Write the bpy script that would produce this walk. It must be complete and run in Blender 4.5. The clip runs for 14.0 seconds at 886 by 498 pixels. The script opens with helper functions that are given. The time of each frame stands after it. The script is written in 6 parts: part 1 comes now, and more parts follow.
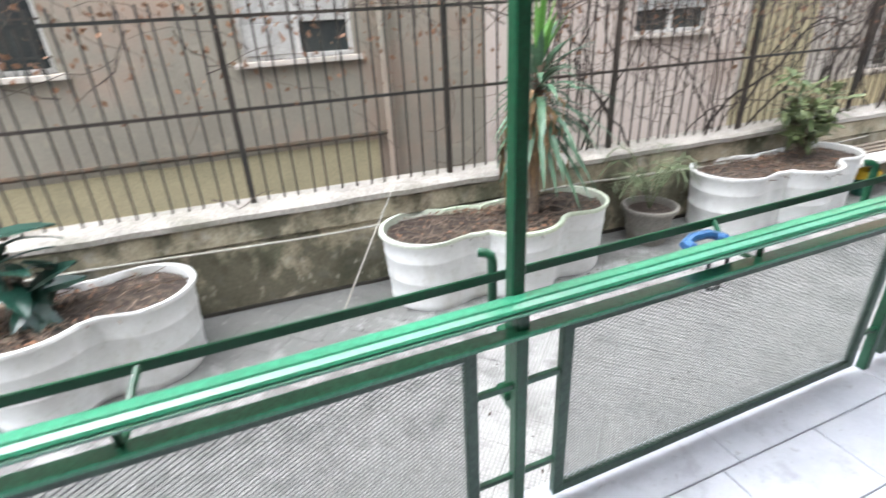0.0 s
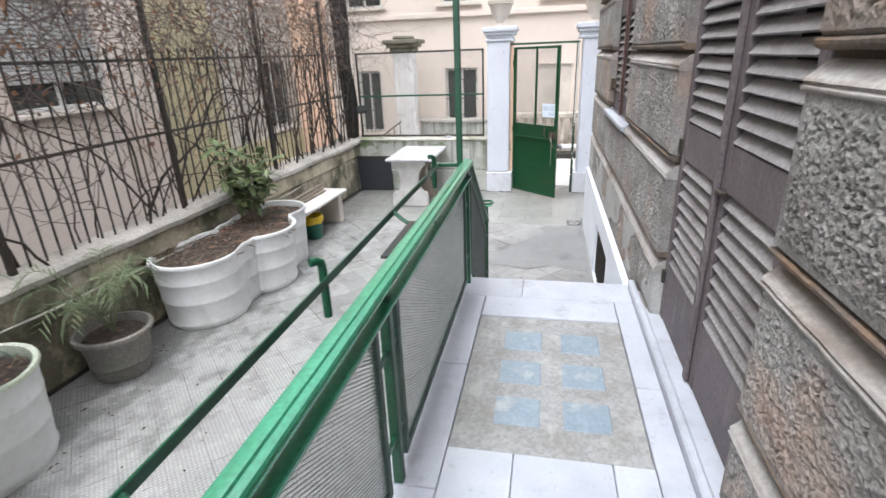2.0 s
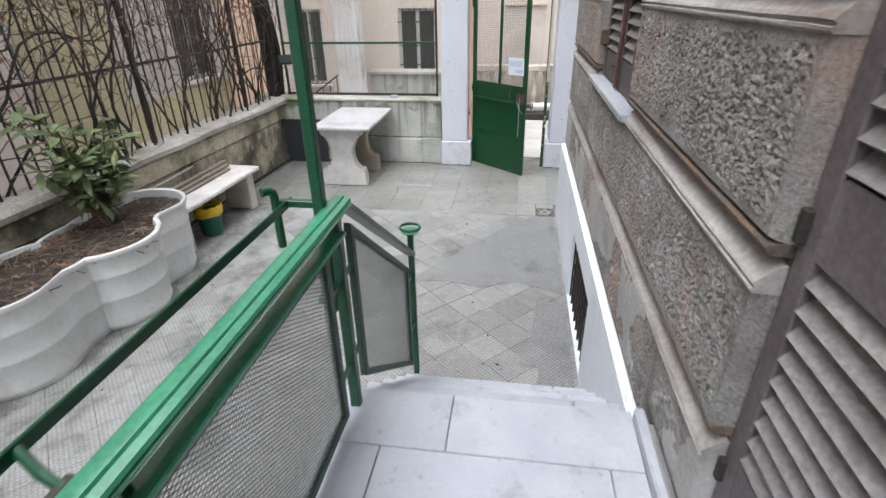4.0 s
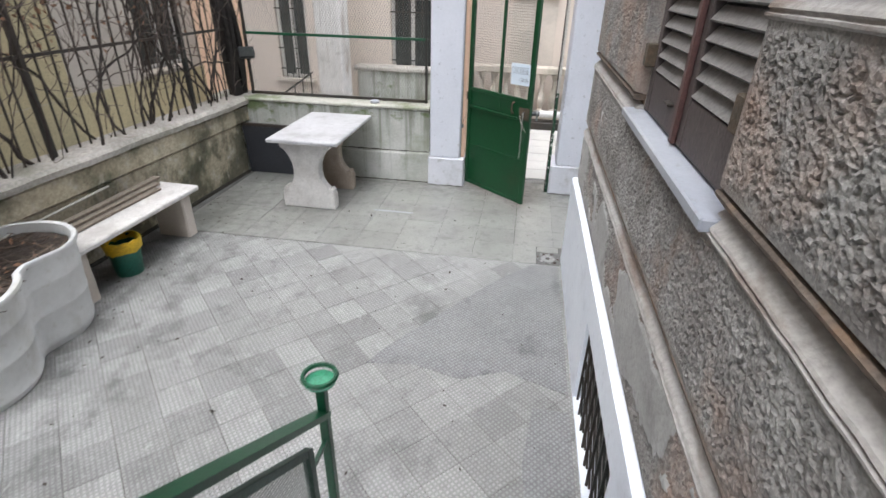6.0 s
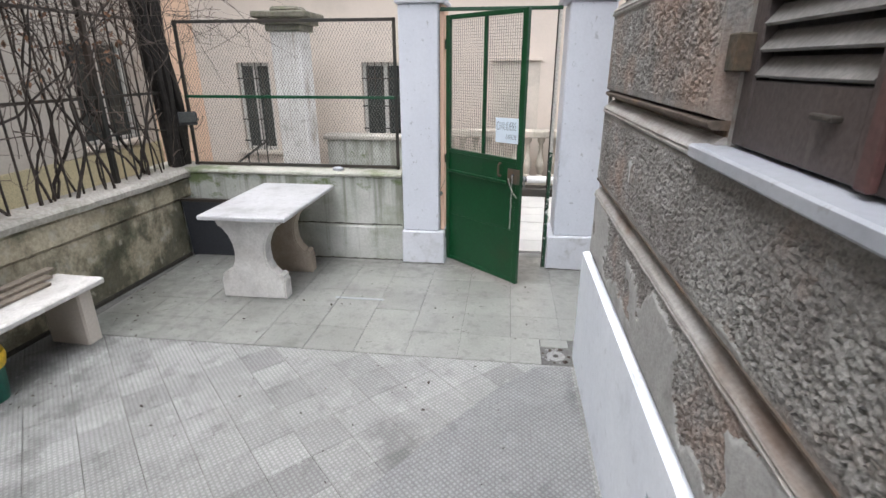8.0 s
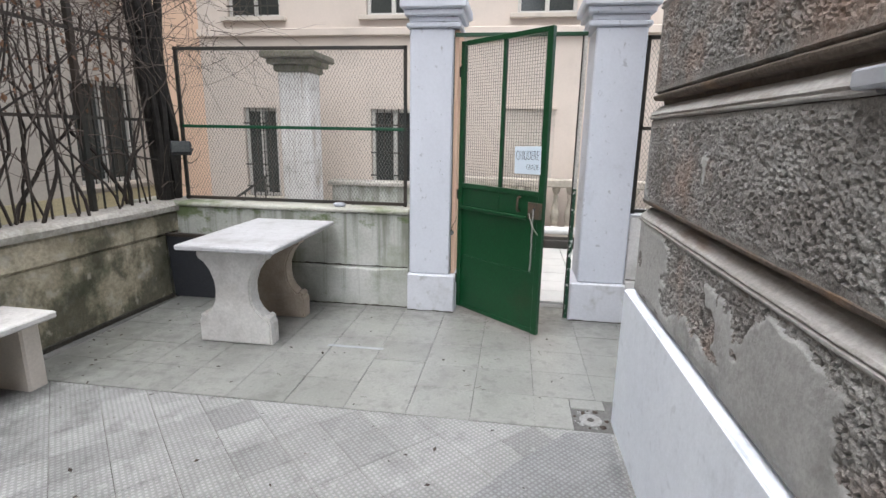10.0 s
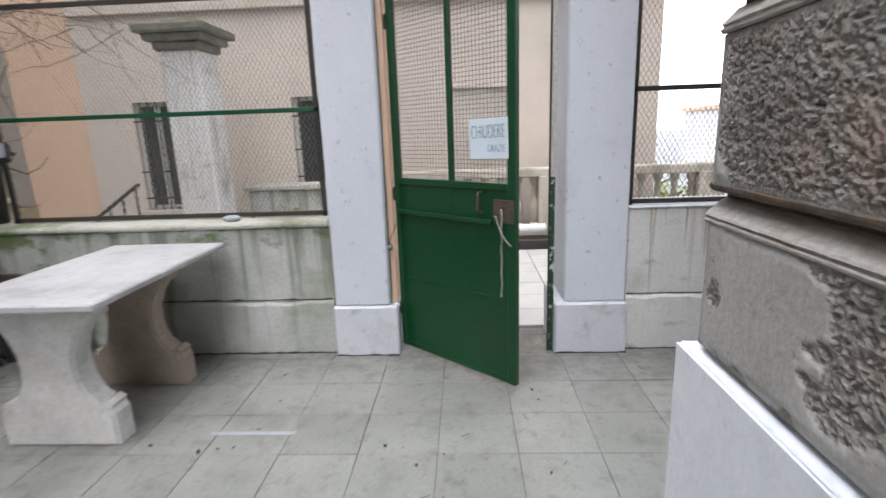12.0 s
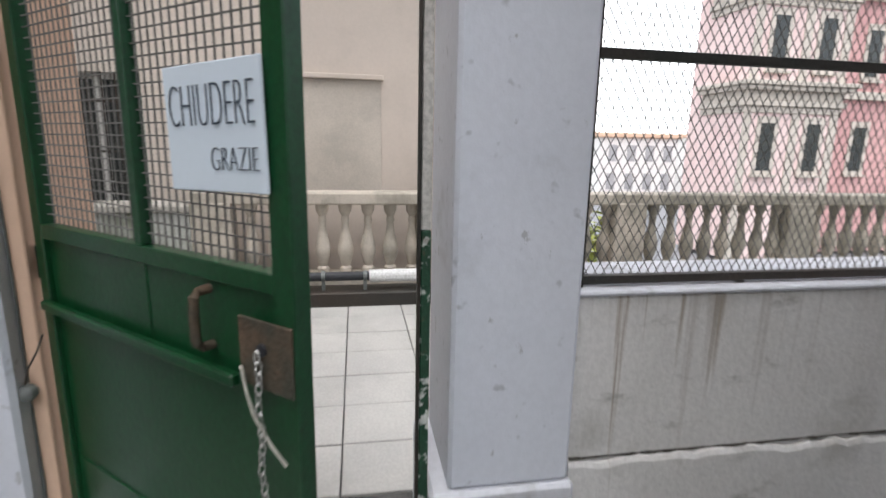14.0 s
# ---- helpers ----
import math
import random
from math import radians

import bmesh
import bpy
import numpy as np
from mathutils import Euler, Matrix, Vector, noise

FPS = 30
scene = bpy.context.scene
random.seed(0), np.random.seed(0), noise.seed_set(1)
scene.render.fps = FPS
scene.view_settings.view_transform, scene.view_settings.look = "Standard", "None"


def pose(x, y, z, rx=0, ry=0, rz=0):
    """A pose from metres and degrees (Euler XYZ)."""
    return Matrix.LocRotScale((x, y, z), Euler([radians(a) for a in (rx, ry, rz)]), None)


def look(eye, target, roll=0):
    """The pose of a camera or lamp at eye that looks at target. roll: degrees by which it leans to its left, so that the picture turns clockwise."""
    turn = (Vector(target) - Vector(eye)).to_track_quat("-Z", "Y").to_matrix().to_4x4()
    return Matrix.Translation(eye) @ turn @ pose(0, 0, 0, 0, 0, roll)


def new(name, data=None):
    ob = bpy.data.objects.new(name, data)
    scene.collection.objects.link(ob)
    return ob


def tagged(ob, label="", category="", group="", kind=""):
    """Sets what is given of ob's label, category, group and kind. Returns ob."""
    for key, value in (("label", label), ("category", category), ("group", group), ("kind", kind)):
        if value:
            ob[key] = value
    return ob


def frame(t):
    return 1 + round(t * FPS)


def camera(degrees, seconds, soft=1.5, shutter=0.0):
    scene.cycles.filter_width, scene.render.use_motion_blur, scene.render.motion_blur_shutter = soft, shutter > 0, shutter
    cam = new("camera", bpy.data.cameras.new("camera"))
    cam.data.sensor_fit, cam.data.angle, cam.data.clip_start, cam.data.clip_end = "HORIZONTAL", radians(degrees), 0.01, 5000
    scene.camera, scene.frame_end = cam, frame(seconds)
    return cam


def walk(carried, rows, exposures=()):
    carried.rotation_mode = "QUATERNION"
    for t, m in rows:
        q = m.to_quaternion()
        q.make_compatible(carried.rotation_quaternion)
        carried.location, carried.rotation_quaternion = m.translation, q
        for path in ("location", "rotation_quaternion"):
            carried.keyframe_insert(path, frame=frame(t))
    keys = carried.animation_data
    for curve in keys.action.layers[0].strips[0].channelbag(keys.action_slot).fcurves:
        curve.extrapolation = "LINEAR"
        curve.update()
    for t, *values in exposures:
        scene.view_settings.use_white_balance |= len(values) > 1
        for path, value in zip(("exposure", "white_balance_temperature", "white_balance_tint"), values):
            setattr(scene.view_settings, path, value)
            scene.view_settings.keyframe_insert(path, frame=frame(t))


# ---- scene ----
cam = camera(82.8, 14.0, shutter=0.3)
PATH = [
    (0, (0.818, -0.07, 2.254), (1.472, 1.608, 1.384), -3.0),
    (0.5, (0.982, 0.083, 2.215), (2.103, 1.584, 1.514), -2.1),
    (1, (1.158, 0.22, 2.249), (2.643, 1.364, 1.551), 0.6),
    (1.5, (1.331, 0.303, 2.277), (3.106, 0.955, 1.624), 0.2),
    (2, (1.678, 0.348, 2.217), (3.502, 0.733, 1.493), -2.2),
    (2.5, (2.077, 0.297, 2.197), (3.861, 0.647, 1.363), -2.2),
    (2.7, (2.221, 0.272, 2.198), (4.033, 0.549, 1.398), 1.1),
    (4.8, (3.76, 0.288, 2.166), (5.467, 0.56, 1.16), -1.8),
    (5, (3.875, 0.298, 2.162), (5.561, 0.564, 1.12), -0.7),
    (5.5, (4.184, 0.267, 2.15), (5.935, 0.622, 1.25), 3.0),
    (6, (4.422, 0.261, 2.167), (6.164, 0.525, 1.221), 1.4),
    (6.5, (4.699, 0.311, 2.173), (6.535, 0.422, 1.389), 1.3),
    (7, (4.948, 0.31, 2.121), (6.736, 0.454, 1.236), -1.5),
    (7.5, (5.146, 0.311, 2.017), (6.946, 0.644, 1.212), -0.4),
    (8, (5.374, 0.317, 1.88), (7.235, 0.552, 1.188), -0.1),
    (8.2, (5.447, 0.315, 1.823), (7.325, 0.703, 1.254), -2.5),
    (10.3, (5.843, 0.42, 1.538), (7.776, 0.676, 1.094), 1.3),
    (10.5, (5.872, 0.389, 1.555), (7.797, 0.655, 1.083), 0.9),
    (11, (6.008, 0.426, 1.519), (7.918, 0.692, 0.99), 0.3),
    (11.5, (6.405, 0.363, 1.445), (8.329, 0.818, 1.145), 0.2),
    (12, (6.985, 0.442, 1.413), (8.93, 0.538, 0.955), -2.0),
    (12.5, (7.481, 0.432, 1.34), (9.446, 0.335, 0.98), -0.6),
    (13, (7.975, 0.355, 1.355), (9.888, 0.14, 0.806), 1.6),
    (13.5, (8.366, 0.292, 1.353), (10.25, -0.16, 0.855), 0.2),
    (14, (8.72, 0.102, 1.346), (10.649, -0.236, 0.944), 1.2),
]
walk(cam, [(t, look(eye, target, roll)) for t, eye, target, roll in PATH], [(0.0, 2.62, 6150, 10), (1.0, 2.5, 6150, 10), (1.6, 2.3, 6150, 10), (2.3, 1.97, 6150, 10), (5.0, 1.7, 6200, 10), (11.0, 1.6, 6200, 10), (12.5, 1.4, 6250, 10), (13.2, 1.23, 6300, 10), (14.0, 1.12, 6300, 10)])

# ---- light ----
world = bpy.data.worlds.new("sky")
scene.world = world
world.use_nodes = True
wn = world.node_tree.nodes
sky = wn.new("ShaderNodeTexSky")
sky.sky_type = "NISHITA"
sky.sun_disc = False
sky.sun_elevation = radians(72)
sky.sun_rotation = radians(-67)
sky.air_density, sky.dust_density, sky.ozone_density = 1.0, 3.0, 1.0
wn["Background"].inputs["Strength"].default_value = 0.15
pale = wn.new("ShaderNodeHueSaturation")
pale.inputs["Saturation"].default_value = 0.3
world.node_tree.links.new(sky.outputs[0], pale.inputs["Color"])
world.node_tree.links.new(pale.outputs[0], wn["Background"].inputs["Color"])
sun_data = bpy.data.lights.new("sun", "SUN")
sun_data.energy, sun_data.angle, sun_data.color = 1.5, radians(100), (1.0, 0.97, 0.94)
sun = new("sun", sun_data)
sun.matrix_world = look((0, 0, 20), (6, -2.5, 0))


# ---- materials ----
def mat(name, a, b, rough=0.8, metal=0.0, big=0.9, fine=60.0, stain=None, stain_amount=0.35, stain_scale=2.2, bump=0.25, vary=0.0, stretch=(1, 1, 1), stain_lo=0.5, grain=0.72, spots=None, spot_scale=40.0, spot_amount=0.7, spot_lo=0.5):
    """Two colours by broad clouds, fine grain, stains of their own shape, relief, and a change from piece to piece."""
    m = bpy.data.materials.new(name)
    m.use_nodes = True
    n, l = m.node_tree.nodes, m.node_tree.links
    bsdf = n["Principled BSDF"]
    geo = n.new("ShaderNodeNewGeometry")
    mapping = n.new("ShaderNodeMapping")
    mapping.inputs["Scale"].default_value = stretch
    l.new(geo.outputs["Position"], mapping.inputs["Vector"])

    def cloud(scale, detail, stretched=False):
        t = n.new("ShaderNodeTexNoise")
        t.inputs["Scale"].default_value, t.inputs["Detail"].default_value = scale, detail
        t.inputs["Roughness"].default_value = 0.62
        l.new(mapping.outputs[0] if stretched else geo.outputs["Position"], t.inputs["Vector"])
        return t.outputs["Fac"]

    def ramp(fac, lo, hi):
        r = n.new("ShaderNodeMapRange")
        r.inputs["From Min"].default_value, r.inputs["From Max"].default_value = lo, hi
        l.new(fac, r.inputs["Value"])
        return r.outputs[0]

    def mix(fac, c1, c2, kind="MIX"):
        x = n.new("ShaderNodeMix")
        x.data_type, x.blend_type = "RGBA", kind
        for value, socket in ((fac, x.inputs["Factor"]), (c1, x.inputs["A"]), (c2, x.inputs["B"])):
            if isinstance(value, bpy.types.NodeSocket):
                l.new(value, socket)
            elif isinstance(value, tuple):
                socket.default_value = (*value, 1)
            else:
                socket.default_value = value
        return x.outputs["Result"]

    broad = cloud(big, 4)
    speck = cloud(fine, 3)
    col = mix(ramp(broad, 0.35, 0.65), a, b)
    dark = mix(1.0, col, (grain, grain, grain), "MULTIPLY")
    col = mix(ramp(speck, 0.62, 0.38), col, dark)
    if spots:
        col = mix(ramp(cloud(spot_scale, 2), spot_lo, spot_lo + 0.1), col, mix(spot_amount, col, spots))
    if stain:
        col = mix(ramp(cloud(stain_scale, 7, True), stain_lo + 0.02, stain_lo + 0.16), col, mix(stain_amount, col, stain))
    if vary:
        info = n.new("ShaderNodeObjectInfo")
        v = n.new("ShaderNodeMapRange")
        v.inputs["To Min"].default_value, v.inputs["To Max"].default_value = 1 - vary, 1 + vary
        l.new(info.outputs["Random"], v.inputs["Value"])
        hsv = n.new("ShaderNodeHueSaturation")
        l.new(v.outputs[0], hsv.inputs["Value"])
        l.new(col, hsv.inputs["Color"])
        col = hsv.outputs[0]
    l.new(col, bsdf.inputs["Base Color"])
    bsdf.inputs["Roughness"].default_value, bsdf.inputs["Metallic"].default_value = rough, metal
    if bump:
        add = n.new("ShaderNodeMath")
        add.operation = "MULTIPLY_ADD"
        l.new(broad, add.inputs[0])
        add.inputs[1].default_value = 1.5
        l.new(speck, add.inputs[2])
        bp = n.new("ShaderNodeBump")
        bp.inputs["Strength"].default_value, bp.inputs["Distance"].default_value = bump, 0.012
        l.new(add.outputs[0], bp.inputs["Height"])
        l.new(bp.outputs[0], bsdf.inputs["Normal"])
    return m


GREEN = mat("green_paint", (0.006, 0.078, 0.034), (0.005, 0.06, 0.026), rough=0.32, fine=90, big=3, bump=0.06, stain=(0.02, 0.05, 0.03), stain_amount=0.4)
GREEN_LIGHT = mat("worn_green_paint", (0.048, 0.285, 0.16), (0.034, 0.22, 0.12), rough=0.3, fine=90, big=3, bump=0.06)
GATE_GREEN = mat("gate_green_paint", (0.0045, 0.062, 0.019), (0.0035, 0.05, 0.015), rough=0.36, fine=70, big=2, bump=0.08, stain=(0.04, 0.028, 0.015), stain_amount=0.35, stain_lo=0.6)
DARK_METAL = mat("dark_iron", (0.03, 0.035, 0.032), (0.06, 0.045, 0.035), rough=0.6, metal=0.3, fine=80, bump=0.15)
RUST = mat("rust", (0.12, 0.075, 0.045), (0.05, 0.05, 0.035), rough=0.85, fine=90, big=9, bump=0.3)
GREEN_LIGHT.node_tree.nodes["Principled BSDF"].inputs["Coat Weight"].default_value = 0.6
GREEN_LIGHT.node_tree.nodes["Principled BSDF"].inputs["Coat Roughness"].default_value = 0.12
MESH_GREY = mat("mesh_metal", (0.2, 0.215, 0.21), (0.15, 0.165, 0.16), rough=0.55, bump=0.0)
MARBLE = mat("white_marble", (0.43, 0.45, 0.49), (0.35, 0.37, 0.415), rough=0.42, big=2.5, fine=40, grain=0.94, stain=(0.28, 0.29, 0.32), stain_amount=0.5, stain_scale=3.0, bump=0.05, vary=0.06, spots=(0.38, 0.4, 0.44), spot_scale=9, spot_amount=0.4, spot_lo=0.55)
MARBLE_OLD = mat("weathered_marble", (0.66, 0.64, 0.61), (0.52, 0.5, 0.48), rough=0.6, big=3, fine=60, grain=0.86, stain=(0.3, 0.27, 0.24), stain_amount=0.5, bump=0.12, spots=(0.38, 0.36, 0.34), spot_scale=14, spot_amount=0.4, spot_lo=0.56)
WHITE_PAINT = mat("white_wall_paint", (0.8, 0.84, 0.9), (0.73, 0.77, 0.84), rough=0.6, big=1.5, fine=30, grain=0.96, stain=(0.45, 0.47, 0.5), stain_amount=0.4, stain_lo=0.57, stain_scale=3.0, bump=0.2, spots=(0.55, 0.58, 0.63), spot_scale=11, spot_amount=0.5, spot_lo=0.61)
PILLAR_PAINT = mat("pillar_paint", (0.66, 0.68, 0.74), (0.6, 0.62, 0.68), rough=0.8, big=1.3, fine=40, grain=0.96, stain=(0.36, 0.36, 0.38), stain_amount=0.55, stain_lo=0.6, stain_scale=2.6, bump=0.1, spots=(0.3, 0.31, 0.34), spot_scale=17, spot_amount=0.6, spot_lo=0.66)
WALL_STREAK = mat("streaked_plaster", (0.75, 0.735, 0.715), (0.64, 0.625, 0.605), rough=0.85, big=1.4, fine=50, grain=0.9, stain=(0.3, 0.29, 0.25), stain_amount=0.45, stain_scale=2.2, stain_lo=0.54, bump=0.22)
WALL_MOSS = mat("mossy_streaked_plaster", (0.53, 0.53, 0.5), (0.38, 0.39, 0.345), rough=0.88, big=1.6, fine=50, grain=0.88, stain=(0.2, 0.22, 0.14), stain_amount=0.6, stain_scale=2.4, stain_lo=0.5, bump=0.25)
PILLAR_BASE = mat("patched_pillar_paint", (0.64, 0.65, 0.69), (0.57, 0.58, 0.62), rough=0.85, big=2, fine=40, grain=0.94, stain=(0.4, 0.4, 0.4), stain_amount=0.75, stain_lo=0.53, stain_scale=4.5, bump=0.15, spots=(0.3, 0.31, 0.3), spot_scale=9, spot_amount=0.5, spot_lo=0.62)
TABLE_TOP = mat("grey_marble_top", (0.5, 0.5, 0.51), (0.41, 0.41, 0.42), rough=0.45, big=3, fine=60, grain=0.9, stain=(0.24, 0.23, 0.22), stain_amount=0.5, stain_scale=3, bump=0.08, spots=(0.3, 0.3, 0.3), spot_scale=16, spot_amount=0.4, spot_lo=0.57)
WALL_OLD = mat("old_damp_plaster", (0.52, 0.46, 0.34), (0.34, 0.3, 0.21), rough=0.92, big=1.6, fine=40, stain=(0.05, 0.062, 0.034), stain_amount=0.82, stain_scale=1.9, stain_lo=0.47, bump=0.5, spots=(0.46, 0.43, 0.38), spot_scale=6, spot_amount=0.5, spot_lo=0.58)
WALL_CAP = mat("wall_cap_stone", (0.52, 0.49, 0.44), (0.38, 0.36, 0.32), rough=0.9, big=1.8, fine=40, stain=(0.15, 0.15, 0.1), stain_amount=0.5, bump=0.4)
STONE = mat("rough_grey_stone", (0.325, 0.315, 0.298), (0.2, 0.184, 0.17), rough=0.95, big=4, fine=120, grain=0.7, stain=(0.32, 0.2, 0.14), stain_amount=0.5, stain_scale=1.6, stain_lo=0.51, bump=0.5, vary=0.05, spots=(0.1, 0.095, 0.088), spot_scale=85, spot_amount=0.5, spot_lo=0.53)
STONE_TRIM = mat("smooth_stone_trim", (0.41, 0.395, 0.375), (0.3, 0.28, 0.26), rough=0.9, big=2.2, fine=50, grain=0.8, stain=(0.13, 0.075, 0.045), stain_amount=0.65, stain_scale=3.0, stain_lo=0.5, bump=0.3, stretch=(0.5, 1, 3))
# rust-stained lip stone; its dark tone also paints the shade in the grooves
LIP_AND_SHADE = mat("rusty_stone_and_groove_shade", (0.15, 0.118, 0.094), (0.1, 0.078, 0.062), rough=0.95, big=5, fine=60, grain=0.7, stain=(0.22, 0.13, 0.07), stain_amount=0.55, stain_scale=4, stain_lo=0.5, bump=0.4)
PLASTER = mat("smooth_grey_plaster", (0.43, 0.425, 0.41), (0.34, 0.335, 0.32), rough=0.9, big=2.4, fine=60, grain=0.85, stain=(0.15, 0.145, 0.135), stain_amount=0.7, stain_scale=2.2, stain_lo=0.55, bump=0.3, spots=(0.24, 0.23, 0.22), spot_scale=24, spot_amount=0.45, spot_lo=0.58)
TILE_LIGHT = mat("light_terrace_paving", (0.5, 0.49, 0.46), (0.43, 0.42, 0.4), rough=0.7, big=1.6, fine=60, grain=0.9, stain=(0.3, 0.29, 0.27), stain_amount=0.4, stain_scale=1.5, bump=0.08, vary=0.06)
# far town: sun glare and haze are painted in as paler colours
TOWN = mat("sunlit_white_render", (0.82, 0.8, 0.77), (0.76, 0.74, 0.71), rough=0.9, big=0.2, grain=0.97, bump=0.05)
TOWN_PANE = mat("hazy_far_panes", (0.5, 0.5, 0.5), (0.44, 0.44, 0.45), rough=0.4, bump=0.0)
CONCRETE = mat("grey_concrete", (0.25, 0.255, 0.265), (0.18, 0.183, 0.19), rough=0.65, big=2.6, fine=50, grain=0.8, stain=(0.085, 0.085, 0.088), stain_amount=0.65, stain_scale=3.2, stain_lo=0.53, bump=0.3, spots=(0.32, 0.325, 0.33), spot_scale=8, spot_amount=0.5, spot_lo=0.57)
TILE_SMOOTH = mat("pale_paving", (0.275, 0.277, 0.258), (0.225, 0.227, 0.21), rough=0.32, big=2.4, fine=60, grain=0.86, stain=(0.1, 0.1, 0.09), stain_amount=0.55, stain_scale=1.9, stain_lo=0.53, bump=0.08, vary=0.09, spots=(0.13, 0.13, 0.12), spot_scale=12, spot_amount=0.5, spot_lo=0.57)
TILE_GRID = mat("studded_paving", (0.37, 0.37, 0.36), (0.31, 0.31, 0.3), rough=0.6, big=2.6, fine=50, grain=0.85, stain=(0.12, 0.12, 0.115), stain_amount=0.6, stain_scale=1.7, stain_lo=0.53, bump=0.12, vary=0.2, spots=(0.4, 0.4, 0.39), spot_scale=6, spot_amount=0.5, spot_lo=0.55)
JOINT = mat("dark_joint", (0.15, 0.147, 0.14), (0.09, 0.088, 0.084), rough=0.95, big=3, bump=0.2)
JOINT_PALE = mat("pale_joint", (0.3, 0.295, 0.28), (0.11, 0.108, 0.1), rough=0.95, big=2, bump=0.2)
PATCH = mat("worn_studded_cement", (0.335, 0.337, 0.337), (0.275, 0.277, 0.279), rough=0.5, big=2.2, fine=50, grain=0.8, stain=(0.1, 0.1, 0.105), stain_amount=0.6, stain_scale=2.6, stain_lo=0.54, bump=0.2, spots=(0.33, 0.335, 0.34), spot_scale=6, spot_amount=0.5, spot_lo=0.57)
for paving in (TILE_SMOOTH, TILE_GRID):
    paving.node_tree.nodes["Principled BSDF"].inputs["Specular IOR Level"].default_value = 0.85


def add_studs(m, pitch):
    """Rows of small raised studs on a tile, as relief and with darker colour between them."""
    n, l = m.node_tree.nodes, m.node_tree.links
    geo = n.new("ShaderNodeNewGeometry")
    rot = n.new("ShaderNodeMapping")
    rot.inputs["Rotation"].default_value = (0, 0, radians(45))
    l.new(geo.outputs["Position"], rot.inputs["Vector"])
    sep = n.new("ShaderNodeSeparateXYZ")
    l.new(rot.outputs[0], sep.inputs[0])
    waves = []
    for axis in (0, 1):
        k = n.new("ShaderNodeMath")
        k.operation = "MULTIPLY"
        k.inputs[1].default_value = 2 * math.pi / pitch
        l.new(sep.outputs[axis], k.inputs[0])
        w = n.new("ShaderNodeMath")
        w.operation = "SINE"
        l.new(k.outputs[0], w.inputs[0])
        waves.append(w.outputs[0])
    low = n.new("ShaderNodeMath")
    low.operation = "MINIMUM"
    l.new(waves[0], low.inputs[0])
    l.new(waves[1], low.inputs[1])
    rng = n.new("ShaderNodeMapRange")
    rng.inputs["From Min"].default_value, rng.inputs["From Max"].default_value = -0.5, 0.15
    l.new(low.outputs[0], rng.inputs["Value"])
    bsdf = n["Principled BSDF"]
    old = bsdf.inputs["Normal"].links[0].from_socket
    bp = n.new("ShaderNodeBump")
    bp.inputs["Strength"].default_value, bp.inputs["Distance"].default_value = 1.0, 0.006
    l.new(rng.outputs[0], bp.inputs["Height"])
    l.new(old, bp.inputs["Normal"])
    l.new(bp.outputs[0], bsdf.inputs["Normal"])
    col = bsdf.inputs["Base Color"].links[0].from_socket
    mx = n.new("ShaderNodeMix")
    mx.data_type, mx.blend_type = "RGBA", "MULTIPLY"
    l.new(rng.outputs[0], mx.inputs["Factor"])
    inv = n.new("ShaderNodeMapRange")
    inv.inputs["To Min"].default_value, inv.inputs["To Max"].default_value = 1.0, 0.0
    l.new(rng.outputs[0], inv.inputs["Value"])
    l.new(inv.outputs[0], mx.inputs["Factor"])
    l.new(col, mx.inputs["A"])
    mx.inputs["B"].default_value = (0.7, 0.7, 0.7, 1)
    l.new(mx.outputs["Result"], bsdf.inputs["Base Color"])


add_studs(TILE_GRID, 0.0234)
add_studs(PATCH, 0.0234)


def add_marks(m, scale, lo, hi, colour, amount, slopes=()):
    """Ragged marks of one colour over a material; slopes tell along which axis, from where to where, they grow denser
    and how much.
    """
    n, l = m.node_tree.nodes, m.node_tree.links
    geo = n.new("ShaderNodeNewGeometry")
    mapping = n.new("ShaderNodeMapping")
    mapping.inputs["Scale"].default_value = scale
    l.new(geo.outputs["Position"], mapping.inputs["Vector"])
    tex = n.new("ShaderNodeTexNoise")
    tex.inputs["Scale"].default_value, tex.inputs["Detail"].default_value = 1.0, 6
    tex.inputs["Roughness"].default_value = 0.62
    l.new(mapping.outputs[0], tex.inputs["Vector"])
    value = tex.outputs["Fac"]
    sep = n.new("ShaderNodeSeparateXYZ")
    l.new(geo.outputs["Position"], sep.inputs[0])
    for axis, a, b, gain in slopes:
        r = n.new("ShaderNodeMapRange")
        r.inputs["From Min"].default_value, r.inputs["From Max"].default_value = a, b
        r.inputs["To Min"].default_value, r.inputs["To Max"].default_value = 0, gain
        l.new(sep.outputs[axis], r.inputs["Value"])
        plus = n.new("ShaderNodeMath")
        l.new(value, plus.inputs[0])
        l.new(r.outputs[0], plus.inputs[1])
        value = plus.outputs[0]
    k = n.new("ShaderNodeMapRange")
    k.inputs["From Min"].default_value, k.inputs["From Max"].default_value = lo, hi
    k.inputs["To Max"].default_value = amount
    l.new(value, k.inputs["Value"])
    mx = n.new("ShaderNodeMix")
    mx.data_type = "RGBA"
    bsdf = n["Principled BSDF"]
    l.new(k.outputs[0], mx.inputs["Factor"])
    l.new(bsdf.inputs["Base Color"].links[0].from_socket, mx.inputs["A"])
    mx.inputs["B"].default_value = (*colour, 1)
    l.new(mx.outputs["Result"], bsdf.inputs["Base Color"])


# grime trodden over the marble, flakes on the pillars
add_marks(MARBLE, (6, 6, 6), 0.58, 0.74, (0.2, 0.2, 0.21), 0.5)
add_marks(MARBLE, (28, 28, 28), 0.62, 0.7, (0.22, 0.21, 0.2), 0.45)
